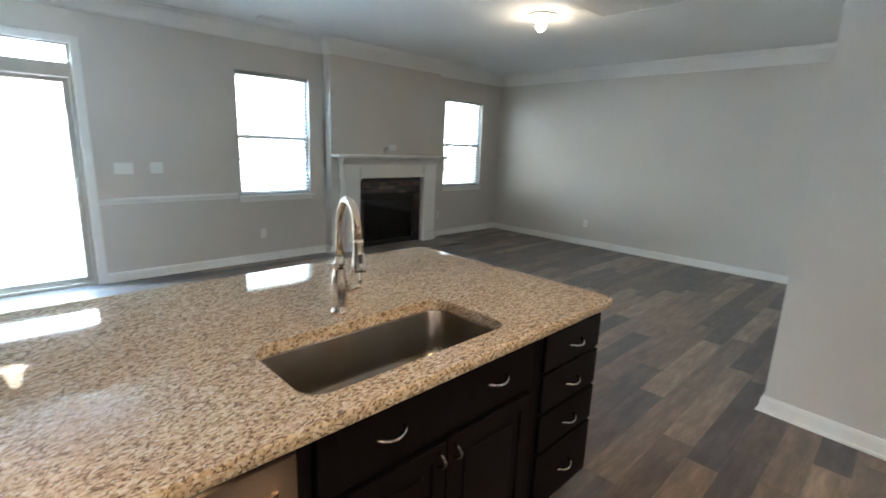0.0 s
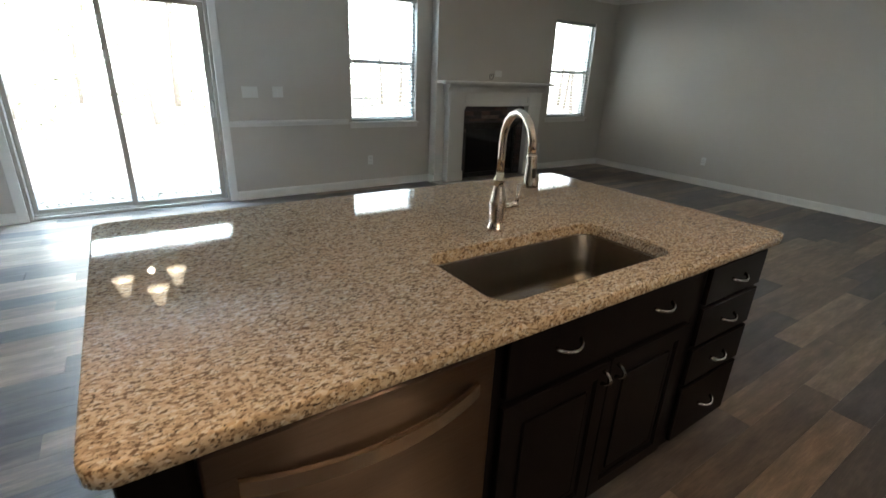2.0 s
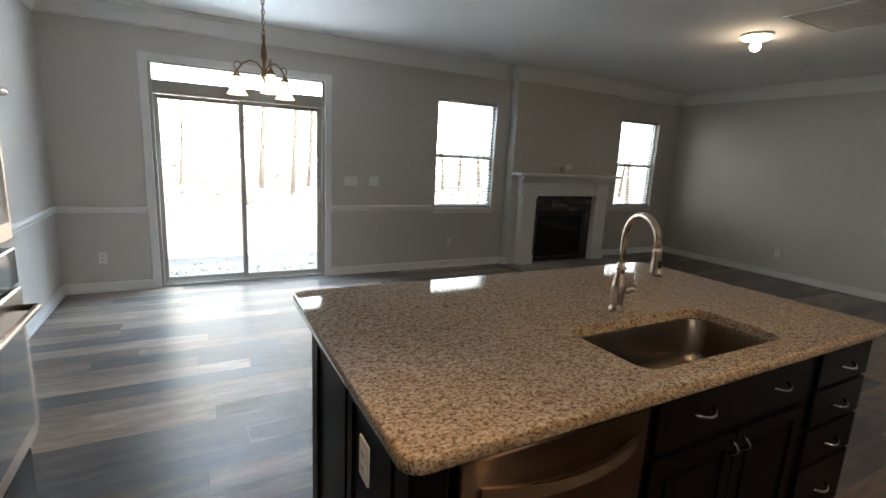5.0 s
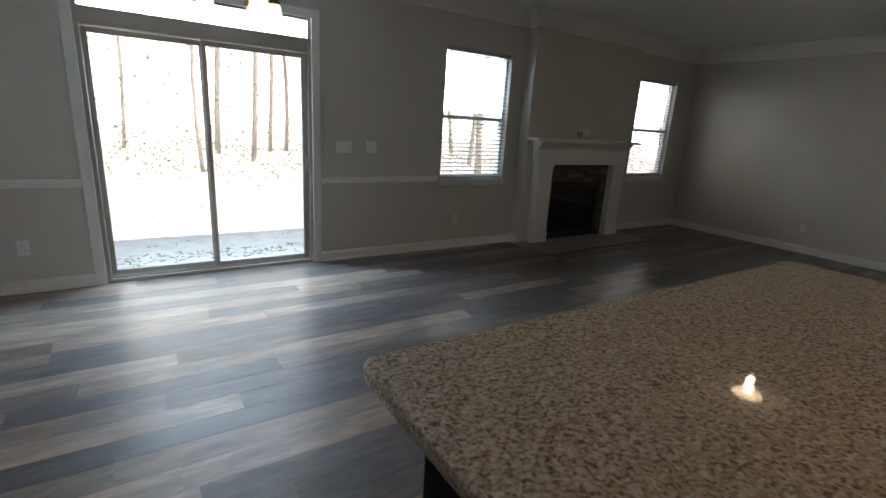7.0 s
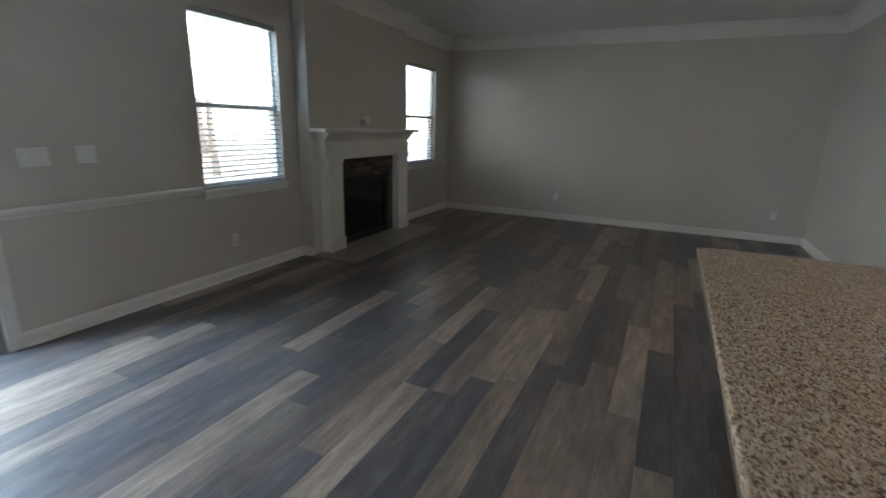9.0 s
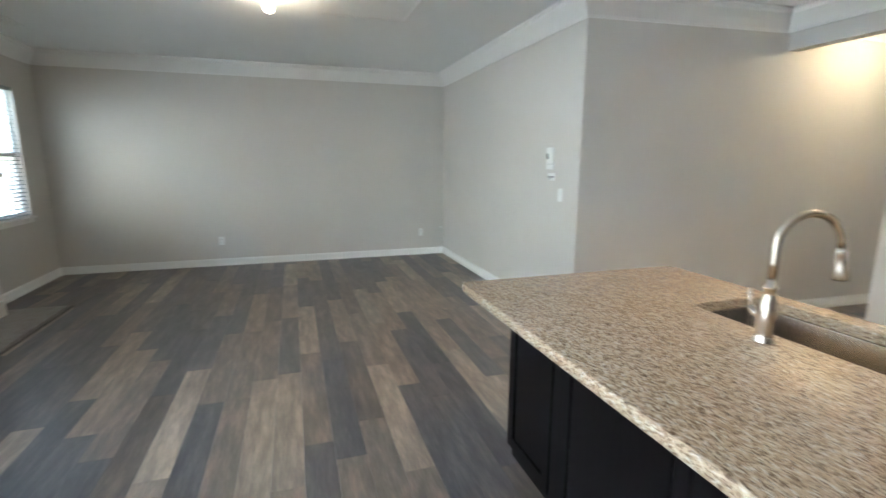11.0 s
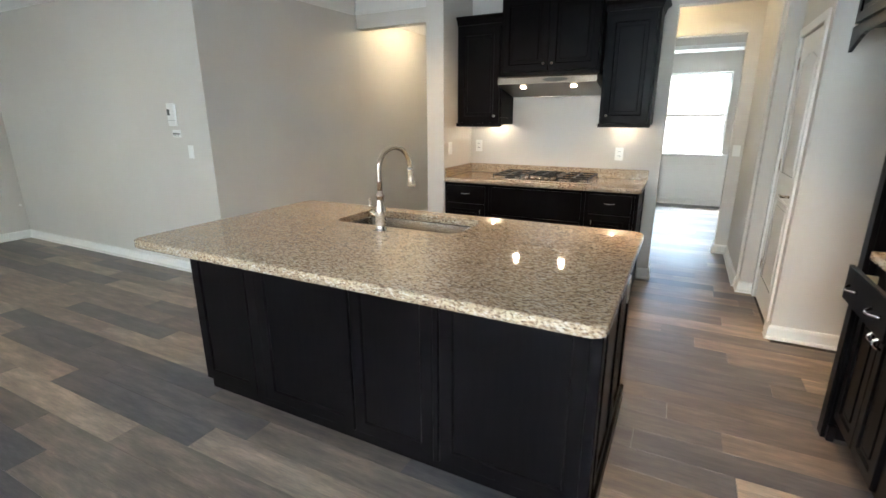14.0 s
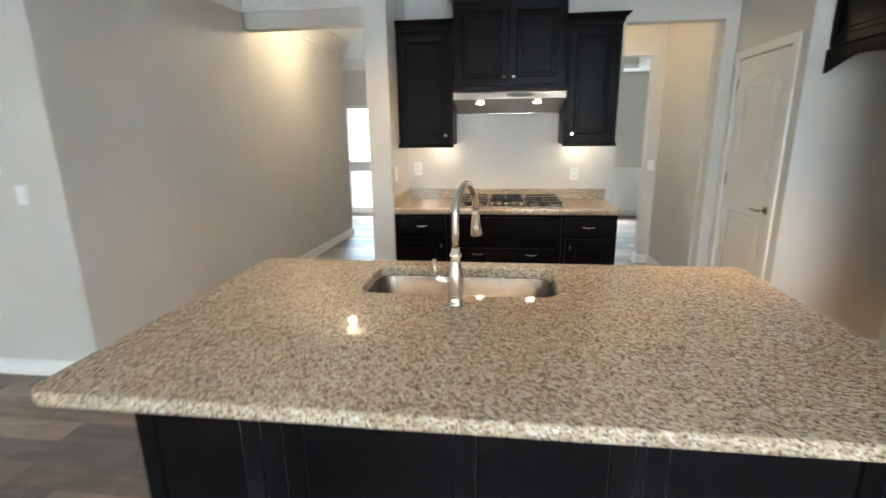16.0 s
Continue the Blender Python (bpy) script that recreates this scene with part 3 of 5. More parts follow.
# ---- fireplace ----
fp = thing("fireplace", "white painted wood mantel around a slate-tiled gas fireplace", "fireplace")
part("mantel_shelf", boxes((3.91, 5.87, 5.80, 6.0, 1.30, 1.335), bevel=0.004), TRIM, fp)
_bm = bmesh.new()
_prof = [(0.0, 1.2), (0.10, 1.2), (0.105, 1.215), (0.115, 1.225), (0.135, 1.255), (0.165, 1.285), (0.17, 1.3), (0.0, 1.3)]
run(_bm, (5.74, 6.0), (4.01, 6.0), _prof, 0, 0)
part("mantel_moulding", _bm, TRIM, fp)
part("frieze", boxes((4.03, 5.72, 5.905, 6.0, 1.015, 1.2), (4.3, 5.45, 5.895, 5.905, 1.05, 1.062), (4.3, 5.45, 5.895, 5.905, 1.15, 1.162), (4.3, 4.312, 5.895, 5.905, 1.062, 1.15), (5.438, 5.45, 5.895, 5.905, 1.062, 1.15)), TRIM, fp)
for _x in (4.05, 5.46):
    _l = part("leg", boxes((_x, _x + 0.24, 5.89, 6.0, 0.021, 1.015)), TRIM, fp)
    part("plinth", boxes((_x - 0.012, _x + 0.252, 5.875, 5.89, 0.021, 0.16), bevel=0.003), TRIM, _l)
    part("capital", boxes((_x - 0.01, _x + 0.25, 5.878, 5.89, 0.985, 1.03), (_x, _x + 0.24, 5.885, 5.89, 1.03, 1.19), bevel=0.002), TRIM, _l)
part("tile_backing", boxes((4.29, 4.40, 5.985, 5.999, 0.021, 1.015), (5.34, 5.46, 5.985, 5.999, 0.021, 1.015), (4.40, 5.34, 5.985, 5.999, 0.775, 1.015)), SUB, fp)
_rng = random.Random(4)
_mesh = {}


def piece(name, w, d, h, material, parent, at, bevel=0.002):
    key = (name, round(w, 3), round(d, 3), round(h, 3))
    if key not in _mesh:
        bm = bmesh.new()
        box(bm, 0, w, 0, d, 0, h)
        top = [e for e in bm.edges]
        bmesh.ops.bevel(bm, geom=top, offset=bevel, segments=1, affect="EDGES")
        me = bpy.data.meshes.new(name)
        bm.to_mesh(me)
        bm.free()
        me.materials.append(material)
        _mesh[key] = me
    ob = new(name, _mesh[key])
    ob.location, ob.parent = at, parent
    return ob


for _z0, _z1, _xa, _xb in [(0.785, 1.013, 4.292, 5.458), (0.024, 0.775, 4.292, 4.398), (0.024, 0.775, 5.342, 5.458)]:
    _z = _z0
    while _z < _z1 - 0.02:
        _h = min(_rng.choice((0.03, 0.045, 0.06)), _z1 - _z)
        _x = _xa
        while _x < _xb - 0.03:
            _w = min(_rng.choice((0.15, 0.22, 0.3)), _xb - _x)
            piece("tile", _w - 0.003, 0.012, _h - 0.003, SLATE, fp, (_x, 5.975 - _rng.choice((0, 0.002, 0.004)), _z))
            _x += _w
        _z += _h
_fb = part("firebox", boxes((4.40, 4.43, 6.0, 6.12, 0.022, 0.775), (5.31, 5.34, 6.0, 6.12, 0.022, 0.775), (4.43, 5.31, 6.0, 6.12, 0.70, 0.775), (4.43, 5.31, 6.0, 6.12, 0.022, 0.09), (4.43, 5.31, 6.10, 6.12, 0.09, 0.70), bevel=0.002), IRON, fp, "black metal gas firebox")
part("glass_front", boxes((4.43, 5.31, 6.02, 6.026, 0.09, 0.70)), BLACKGLASS, _fb)
for _i in range(3):
    part("louvre", boxes((4.45, 5.29, 5.99, 5.999, 0.03 + 0.018 * _i, 0.04 + 0.018 * _i)), IRON, _fb)
    part("louvre", boxes((4.45, 5.29, 5.99, 5.999, 0.71 + 0.02 * _i, 0.722 + 0.02 * _i)), IRON, _fb)
_h = tagged(link("hearth_slab", boxes((3.86, 5.89, 5.455, 5.995, -0.006, 0.02), bevel=0.004), HEARTH), "flat grey-taupe stone hearth slab on the floor", "hearth")
structure("hearth_trim", boxes((3.83, 5.92, 5.425, 5.453, -0.006, 0.012), bevel=0.004), PLANK_FAR, "dark wood reducer strip along the hearth", "trim")
_c = thing("cable_outlet", "white wall plate with a coiled black cable above the mantel", "wall plate")
part("plate", boxes((4.86, 4.985, 5.992, 6.0, 1.40, 1.48), bevel=0.002), PLATE, _c)
_bm = bmesh.new()
tube(_bm, [(4.77 + 0.025 * math.cos(a), 5.985 - 0.004 * i, 1.40 + 0.035 * math.sin(a)) for i, a in enumerate([k * 0.6 for k in range(14)])], 0.004, 6)
part("cable", _bm, IRON, _c, "coiled dark cable")


# ---- cabinets ----
def pull(parent, x, z, vertical=False, span=0.096):
    """An arched bar pull on the face y = -0.02."""
    bm = bmesh.new()
    pts = []
    for i in range(9):
        t = i / 8
        u = (t - 0.5) * span
        out = -0.02 - 0.028 * math.sin(math.pi * min(1, max(0, t))) ** 0.6
        pts.append((x, out, z + u) if vertical else (x + u, out, z - 0.006 * math.sin(math.pi * t)))
    tube(bm, pts, [0.007, 0.005, 0.0045, 0.005, 0.0055, 0.005, 0.0045, 0.005, 0.007], 8)
    return part("handle", bm, CHROME, parent, "polished chrome handle")


def knob(parent, x, z):
    bm = bmesh.new()
    tube(bm, [(x, -0.02, z), (x, -0.032, z), (x, -0.036, z), (x, -0.048, z)], [0.006, 0.006, 0.014, 0.011], 10)
    return part("knob", bm, CHROME, parent, "polished chrome knob")


def slab_front(name, parent, x0, x1, z0, z1):
    return part(name, boxes((x0, x1, -0.02, -0.001, z0, z1), bevel=0.003), WOOD, parent)


def panel_front(name, parent, x0, x1, z0, z1, rail=0.055, raised=True):
    """A framed door with a panel set back, and a raised field on it."""
    bm = bmesh.new()
    rings = []
    for inset, y in ((0.0, -0.001), (0.0, -0.018), (0.002, -0.02), (rail - 0.006, -0.02), (rail, -0.013), (rail, -0.001)):
        rings.append([bm.verts.new(v) for v in ((x0 + inset, y, z0 + inset), (x1 - inset, y, z0 + inset), (x1 - inset, y, z1 - inset), (x0 + inset, y, z1 - inset))])
    for p, q in zip(rings, rings[1:] + rings[:1]):
        for i in range(4):
            bm.faces.new((p[i], p[(i + 1) % 4], q[(i + 1) % 4], q[i]))
    d = part(name, bm, WOOD, parent)
    bm = bmesh.new()
    box(bm, x0 + rail, x1 - rail, -0.010, -0.002, z0 + rail, z1 - rail)
    if raised:
        box(bm, x0 + rail + 0.025, x1 - rail - 0.025, -0.016, -0.010, z0 + rail + 0.025, z1 - rail - 0.025, bevel=0.005)
    part("panel", bm, WOOD, d)
    return d


def carcass(parent, w, depth, z0, z1, kick=True):
    if kick:
        part("body", boxes((0, w, 0, depth, 0.10, z1)), WOOD, parent)
        part("toe_kick", boxes((0.0, w, 0.07, depth, 0.0, 0.10)), WOOD, parent)
    else:
        part("body", boxes((0, w, 0, depth, z0, z1), bevel=0.002), WOOD, parent)


def crown_cap(parent, w, depth, z, ends=(1, 1), h=0.07, o=0.045):
    bm = bmesh.new()
    prof = [(0, 0), (0.008, 0), (0.012, h * 0.3), (o * 0.5, h * 0.6), (o, h * 0.85), (o, h), (0, h)]
    a, b = ends
    ring = []
    for x, y in ((0, depth), (0, 0), (w, 0), (w, depth)):
        ring.append([bm.verts.new((x + (-u * a if x == 0 else u * b), y - (u if y == 0 else 0), z + v)) for u, v in prof])
    for p, q in zip(ring, ring[1:]):
        for i in range(len(prof) - 1):
            bm.faces.new((p[i], q[i], q[i + 1], p[i + 1]))
    bm.faces.new(ring[0])
    bm.faces.new(list(reversed(ring[-1])))
    box(bm, 0.002, w - 0.002, 0.002, depth, z + h - 0.012, z + h - 0.003)
    part("cornice", bm, WOOD, parent)


ESP = "dark espresso-stained wood "
# island
isl_a = thing("sink_cabinet", ESP + "sink base with false drawer fronts and two doors", "cabinet", pose(1.045, 1.385, 0))
part("body", boxes((0, 0.02, 0, 0.72, 0.10, 0.87), (0.875, 0.895, 0, 0.72, 0.10, 0.87), (0.02, 0.875, 0.70, 0.72, 0.10, 0.87), (0.02, 0.875, 0, 0.70, 0.10, 0.12), (0.02, 0.875, 0, 0.02, 0.12, 0.87)), WOOD, isl_a)
part("toe_kick", boxes((0, 0.895, 0.07, 0.72, 0, 0.10)), WOOD, isl_a)
_d = slab_front("false_drawer", isl_a, 0.035, 0.86, 0.69, 0.858)
pull(_d, 0.24, 0.785), pull(_d, 0.66, 0.785)
for _p, _q, _k in ((0.035, 0.445, 0.415), (0.45, 0.86, 0.48)):
    _d = panel_front("door", isl_a, _p, _q, 0.125, 0.665)
    pull(_d, _k, 0.618, True, 0.045)
isl_b = thing("drawer_cabinet", ESP + "base cabinet with four drawers and chrome pulls", "cabinet", pose(1.942, 1.385, 0))
carcass(isl_b, 0.448, 0.72, 0, 0.872)
for _p, _q in ((0.71, 0.85), (0.545, 0.695), (0.38, 0.53), (0.125, 0.365)):
    _d = slab_front("drawer", isl_b, 0.035, 0.43, _p, _q)
    pull(_d, 0.235, (_p + _q) / 2)
isl_c = thing("island_end_panel", ESP + "panelled island end with a base moulding", "cabinet panel", pose(0.345, 2.275, 0, 0, 0, -90))
part("body", boxes((0, 0.888, 0, 0.075, 0.0, 0.872)), WOOD, isl_c)
part("corner_post", boxes((0.815, 0.893, -0.014, 0.08, 0.0, 0.872), bevel=0.004), WOOD, isl_c)
part("corner_post", boxes((-0.01, 0.05, -0.014, 0.06, 0.0, 0.872), bevel=0.004), WOOD, isl_c)
panel_front("panel_frame", isl_c, 0.055, 0.455, 0.105, 0.865, 0.05, False)
panel_front("panel_frame", isl_c, 0.475, 0.81, 0.105, 0.865, 0.05, False)
part("base_moulding", boxes((-0.02, 0.905, -0.032, -0.001, 0.0, 0.10), bevel=0.006), WOOD, isl_c)
isl_d = thing("island_back_panel", ESP + "panelled island back under the seating overhang", "cabinet panel", pose(2.39, 2.27, 0, 0, 0, 180))
part("body", boxes((0, 2.03, 0, 0.05, 0.06, 0.872)), WOOD, isl_d)
part("kick", boxes((0.01, 2.03, 0.012, 0.05, 0.0, 0.06)), WOOD, isl_d)
for _p, _q in ((0.015, 0.40), (0.47, 1.02), (1.03, 1.43), (1.46, 2.02)):
    panel_front("panel_frame", isl_d, _p, _q, 0.075, 0.865, 0.06, False)
part("stile", boxes((0.402, 0.468, -0.016, -0.001, 0.07, 0.87), bevel=0.003), WOOD, isl_d)
part("stile", boxes((1.432, 1.458, -0.026, -0.001, 0.07, 0.87), bevel=0.003), WOOD, isl_d)
isl_e = tagged(link("island_filler", boxes((0.42, 0.437, 1.39, 2.1, 0.0, 0.872), (1.035, 1.043, 1.39, 2.1, 0.0, 0.872), (0.438, 1.034, 2.02, 2.1, 0.0, 0.872)), WOOD), ESP + "filler around the dishwasher bay", "cabinet panel")


def rounded(x0, x1, y0, y1, r, n=6):
    pts = []
    for cx, cy, a0 in ((x1 - r, y1 - r, 0), (x0 + r, y1 - r, 90), (x0 + r, y0 + r, 180), (x1 - r, y0 + r, 270)):
        pts += [(cx + r * math.cos(radians(a0 + 90 * i / n)), cy + r * math.sin(radians(a0 + 90 * i / n))) for i in range(n + 1)]
    return pts


def slab_with_hole(x0, x1, y0, y1, r, hole, hr, z0, z1, ease=0.006):
    """A slab with rounded corners, eased edges, and a rounded hole; both outlines have the same number of points."""
    bm = bmesh.new()
    loops = []
    for inset, z in ((ease, z0), (0, z0 + ease), (0, z1 - ease), (ease * 0.3, z1 - ease * 0.3), (ease, z1)):
        loops.append([bm.verts.new((x, y, z)) for x, y in rounded(x0 + inset, x1 - inset, y0 + inset, y1 - inset, r)])
    k = len(loops[0])
    for a, b in zip(loops, loops[1:]):
        for i in range(k):
            f = bm.faces.new((a[i], a[(i + 1) % k], b[(i + 1) % k], b[i]))
            f.smooth = True
    if hole:
        hl = []
        for grow, z in ((ease * 0.5, z1), (0, z1 - ease * 0.5), (0, z0)):
            hl.append([bm.verts.new((x, y, z)) for x, y in rounded(hole[0] - grow, hole[1] + grow, hole[2] - grow, hole[3] + grow, hr)])
        for a, b in zip(hl, hl[1:]):
            for i in range(k):
                bm.faces.new((a[i], a[(i + 1) % k], b[(i + 1) % k], b[i]))
        for o, h in ((loops[-1], hl[0]), (loops[0], hl[-1])):
            for i in range(k):
                bm.faces.new((o[i], o[(i + 1) % k], h[(i + 1) % k], h[i]))
    else:
        bm.faces.new(loops[-1])
        bm.faces.new(list(reversed(loops[0])))
    return bm


SINK = (1.10, 1.84, 1.43, 1.785)
tagged(link("island_countertop", slab_with_hole(0.30, 2.42, 1.335, 2.535, 0.045, SINK, 0.07, 0.874, 0.915), GRANITE), "polished beige-brown speckled granite island countertop with a sink cutout", "countertop")
# sink
sink = thing("sink", "undermount single-bowl brushed stainless steel sink", "sink")
_bm = bmesh.new()
_x0, _x1, _y0, _y1 = SINK[0] - 0.008, SINK[1] + 0.008, SINK[2] - 0.008, SINK[3] + 0.008
_ls = []
for _in, _z, _r in ((-0.03, 0.872, 0.09), (0, 0.872, 0.075), (0.002, 0.865, 0.075), (0.012, 0.73, 0.07), (0.02, 0.70, 0.07), (0.05, 0.685, 0.06), (0.12, 0.68, 0.04)):
    _ls.append([_bm.verts.new((x, y, _z)) for x, y in rounded(_x0 + _in, _x1 - _in, _y0 + _in, _y1 - _in, _r)])
for _a, _b in zip(_ls, _ls[1:]):
    for _i in range(len(_a)):
        _f = _bm.faces.new((_a[_i], _a[(_i + 1) % len(_a)], _b[(_i + 1) % len(_a)], _b[_i]))
        _f.smooth = True
_bm.faces.new(_ls[-1])
part("bowl", _bm, SINKSTEEL, sink)
_bm = bmesh.new()
lathe(_bm, [(0.045, 0.0), (0.045, 0.004), (0.036, 0.004), (0.03, 0.001), (0.01, 0.001)], (1.477, 1.61, 0.681))
part("drain", _bm, CHROME, sink)
# faucet
fa = thing("faucet", "brushed nickel gooseneck pull-down kitchen faucet with side lever", "faucet", pose(1.462, 1.88, 0.915, 0, 0, -16))
_bm = bmesh.new()
lathe(_bm, [(0.031, 0.0), (0.031, 0.006), (0.026, 0.012), (0.0245, 0.03), (0.027, 0.07), (0.0285, 0.095), (0.025, 0.12), (0.018, 0.15), (0.0165, 0.166), (0.021, 0.170), (0.021, 0.178), (0.0145, 0.183), (0.0135, 0.20)])
part("body", _bm, NICKEL, fa)
_bm = bmesh.new()
_pts = [(0, 0, 0.195), (0, 0, 0.25), (0, 0, 0.30)] + [(0, -0.10 + 0.10 * math.cos(a), 0.30 + 0.10 * math.sin(a)) for a in [math.pi * i / 12 for i in range(1, 12)]] + [(0, -0.201, 0.29)]
tube(_bm, _pts, 0.0125, 14)
part("spout", _bm, NICKEL, fa)
_bm = bmesh.new()
tube(_bm, [(0, -0.201, 0.295), (0, -0.202, 0.283), (0, -0.203, 0.275), (0, -0.207, 0.235), (0, -0.211, 0.205), (0, -0.212, 0.198)], [0.0135, 0.017, 0.0145, 0.019, 0.023, 0.021], 16)
_h = part("spray_head", _bm, NICKEL, fa)
part("spray_button", boxes((-0.006, 0.006, -0.228, -0.218, 0.225, 0.255), bevel=0.002), IRON, _h)
_bm = bmesh.new()
tube(_bm, [(0.02, 0, 0.075), (0.06, 0, 0.083), (0.072, 0, 0.088)], [0.013, 0.012, 0.014], 12)
tube(_bm, [(0.07, 0, 0.086), (0.075, 0.002, 0.11), (0.077, 0.004, 0.155)], [0.008, 0.0055, 0.0075], 10)
part("lever", _bm, NICKEL, fa)
# dishwasher
dw = thing("dishwasher", "stainless steel dishwasher with a curved bar handle", "dishwasher", pose(0.44, 1.372, 0))
part("body", boxes((0.002, 0.592, 0.025, 0.62, 0.02, 0.865)), IRON, dw)
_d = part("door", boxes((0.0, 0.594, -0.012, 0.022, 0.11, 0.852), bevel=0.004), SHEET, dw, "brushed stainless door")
_bm = bmesh.new()
_arc = [(0.05 + 0.494 * t, -0.012 - 0.05 * math.sin(math.pi * t) ** 0.8) for t in [i / 16 for i in range(17)]]
prism(_bm, [(x, y - 0.012) for x, y in _arc] + [(x, y) for x, y in reversed(_arc)], 0.757, 0.789)
part("handle", _bm, STEEL, _d, "curved stainless bar handle")
part("toe_kick", boxes((0.004, 0.59, 0.05, 0.07, 0.0, 0.10)), IRON, dw)


def wall_plate(name, label, category, m, gang=1, kind="outlet"):
    """A cover plate on the face y = 0, facing -y."""
    o = thing(name, label, category, m)
    w = 0.035 + 0.023 * (gang - 1)
    part("plate", boxes((-w, w, -0.006, 0, -0.057, 0.057), bevel=0.002), PLATE, o)
    for g in range(gang):
        x = (g - (gang - 1) / 2) * 0.046
        if kind == "outlet":
            for z in (-0.02, 0.02):
                r = part("receptacle", boxes((x - 0.017, x + 0.017, -0.008, -0.006, z - 0.014, z + 0.014), bevel=0.0008), PLATE, o)
                part("slot", boxes((x - 0.009, x - 0.006, -0.0086, -0.008, z - 0.006, z + 0.006), (x + 0.006, x + 0.009, -0.0086, -0.008, z - 0.006, z + 0.006)), IRON, r)
        else:
            part("rocker", boxes((x - 0.016, x + 0.016, -0.010, -0.006, -0.033, 0.033), bevel=0.001), PLATE, o)
    return o


OUT = "white duplex outlet on a greige wall"
wall_plate("outlet", "white duplex outlet on the dark island end", "outlet", pose(0.324, 1.635, 0.72, 0, 0, -90))
wall_plate("outlet", OUT, "outlet", pose(3.028, YN, 0.347))
wall_plate("outlet", OUT, "outlet", pose(-0.868, YN, 0.347))
wall_plate("outlet", OUT, "outlet", pose(6.0, YN, 0.36))
wall_plate("outlet", OUT, "outlet", pose(XE, 4.236, 0.351, 0, 0, -90))
wall_plate("outlet", OUT, "outlet", pose(XE, 1.359, 0.353, 0, 0, -90))
wall_plate("light_switch", "white triple rocker switch beside the sliding door", "light switch", pose(1.64, YN, 1.152), 3, "switch")
wall_plate("light_switch", "white double rocker switch on a greige wall", "light switch", pose(1.93, YN, 1.157), 2, "switch")
wall_plate("light_switch", "white rocker switch under the thermostat", "light switch", pose(4.108, YS, 1.165, 0, 0, 180), 1, "switch")
wall_plate("outlet", "white outlet on the wall above the granite backsplash", "outlet", pose(2.061, YK, 1.177, 0, 0, 180))
wall_plate("outlet", "white outlet on the wall lit by cabinet lamps", "outlet", pose(0.70, YK, 1.133, 0, 0, 180))
wall_plate("light_switch", "white switch on the wing wall", "light switch", pose(2.155, -0.294, 1.175, 0, 0, -90), 1, "switch")
wall_plate("light_switch", "white rocker switch at the passage corner", "light switch", pose(-0.30, -2.05, 1.11, 0, 0, 180), 1, "switch")
th = thing("thermostat", "tall white wall thermostat with a small dark display", "thermostat", pose(4.29, YS, 1.53, 0, 0, 180))
part("housing", boxes((-0.053, 0.053, -0.022, 0, -0.142, 0.055), bevel=0.006), PLATE, th)
part("display", boxes((-0.044, -0.006, -0.0245, -0.0225, -0.05, 0.002), bevel=0.0005), SCREEN, th, "dark grey display")
_bm = bmesh.new()
tube(_bm, [(0.02, -0.022, -0.024), (0.02, -0.029, -0.024)], [0.026, 0.024], 20)
part("dial", _bm, PLATE, th, "round white dial")
part("cover_seam", boxes((-0.05, 0.05, -0.0228, -0.0222, -0.094, -0.092)), SCREEN, th)
th2 = thing("control_panel", "small white wall control under the thermostat", "wall control", pose(4.262, YS, 1.322, 0, 0, 180))
part("housing", boxes((-0.055, 0.055, -0.014, 0, -0.032, 0.032), bevel=0.004), PLATE, th2)
for _i in range(5):
    part("button", boxes((-0.045 + 0.02 * _i, -0.032 + 0.02 * _i, -0.016, -0.014, -0.008, 0.006)), SCREEN, th2)
part("label_bar", boxes((-0.04, 0.035, -0.0148, -0.0142, -0.022, -0.017)), SCREEN, th2)

# cooktop run, facing north
KX0, KX1, KF = 0.46, 2.153, -0.185
KROT = lambda x: pose(x, KF, 0, 0, 0, 180)
c1 = thing("base_cabinet", ESP + "base cabinet with one drawer over a door", "cabinet", KROT(KX1))
carcass(c1, 0.44, 0.59, 0, 0.872)
_d = slab_front("drawer", c1, 0.03, 0.41, 0.70, 0.85)
pull(_d, 0.22, 0.785)
_d = panel_front("door", c1, 0.03, 0.41, 0.125, 0.685)
pull(_d, 0.375, 0.62, True, 0.05)
c2 = thing("cooktop_cabinet", ESP + "cooktop base with a wide drawer", "cabinet", KROT(KX1 - 0.442))
carcass(c2, 0.85, 0.59, 0, 0.872)
slab_front("false_drawer", c2, 0.03, 0.82, 0.62, 0.85)
_d = slab_front("drawer", c2, 0.03, 0.82, 0.375, 0.605)
pull(_d, 0.22, 0.565), pull(_d, 0.63, 0.565)
_d = slab_front("drawer", c2, 0.03, 0.82, 0.125, 0.36)
pull(_d, 0.22, 0.25), pull(_d, 0.63, 0.25)
c3 = thing("base_cabinet", ESP + "base cabinet with a drawer, door and panelled end", "cabinet", KROT(KX1 - 1.294))
carcass(c3, 0.38, 0.59, 0, 0.872)
_d = slab_front("drawer", c3, 0.03, 0.36, 0.70, 0.85)
pull(_d, 0.195, 0.785)
_d = panel_front("door", c3, 0.03, 0.36, 0.125, 0.685)
pull(_d, 0.065, 0.62, True, 0.05)
part("end_panel", boxes((0.381, 0.40, 0.0, 0.59, 0.0, 0.872), (0.40, 0.408, 0.0, 0.06, 0.0, 0.872), (0.40, 0.408, 0.53, 0.59, 0.0, 0.872), (0.40, 0.408, 0.06, 0.53, 0.66, 0.72), (0.40, 0.408, 0.06, 0.53, 0.0, 0.1)), WOOD, c3)
_k = thing("kitchen_countertop", "polished speckled granite countertop with low backsplash", "countertop")
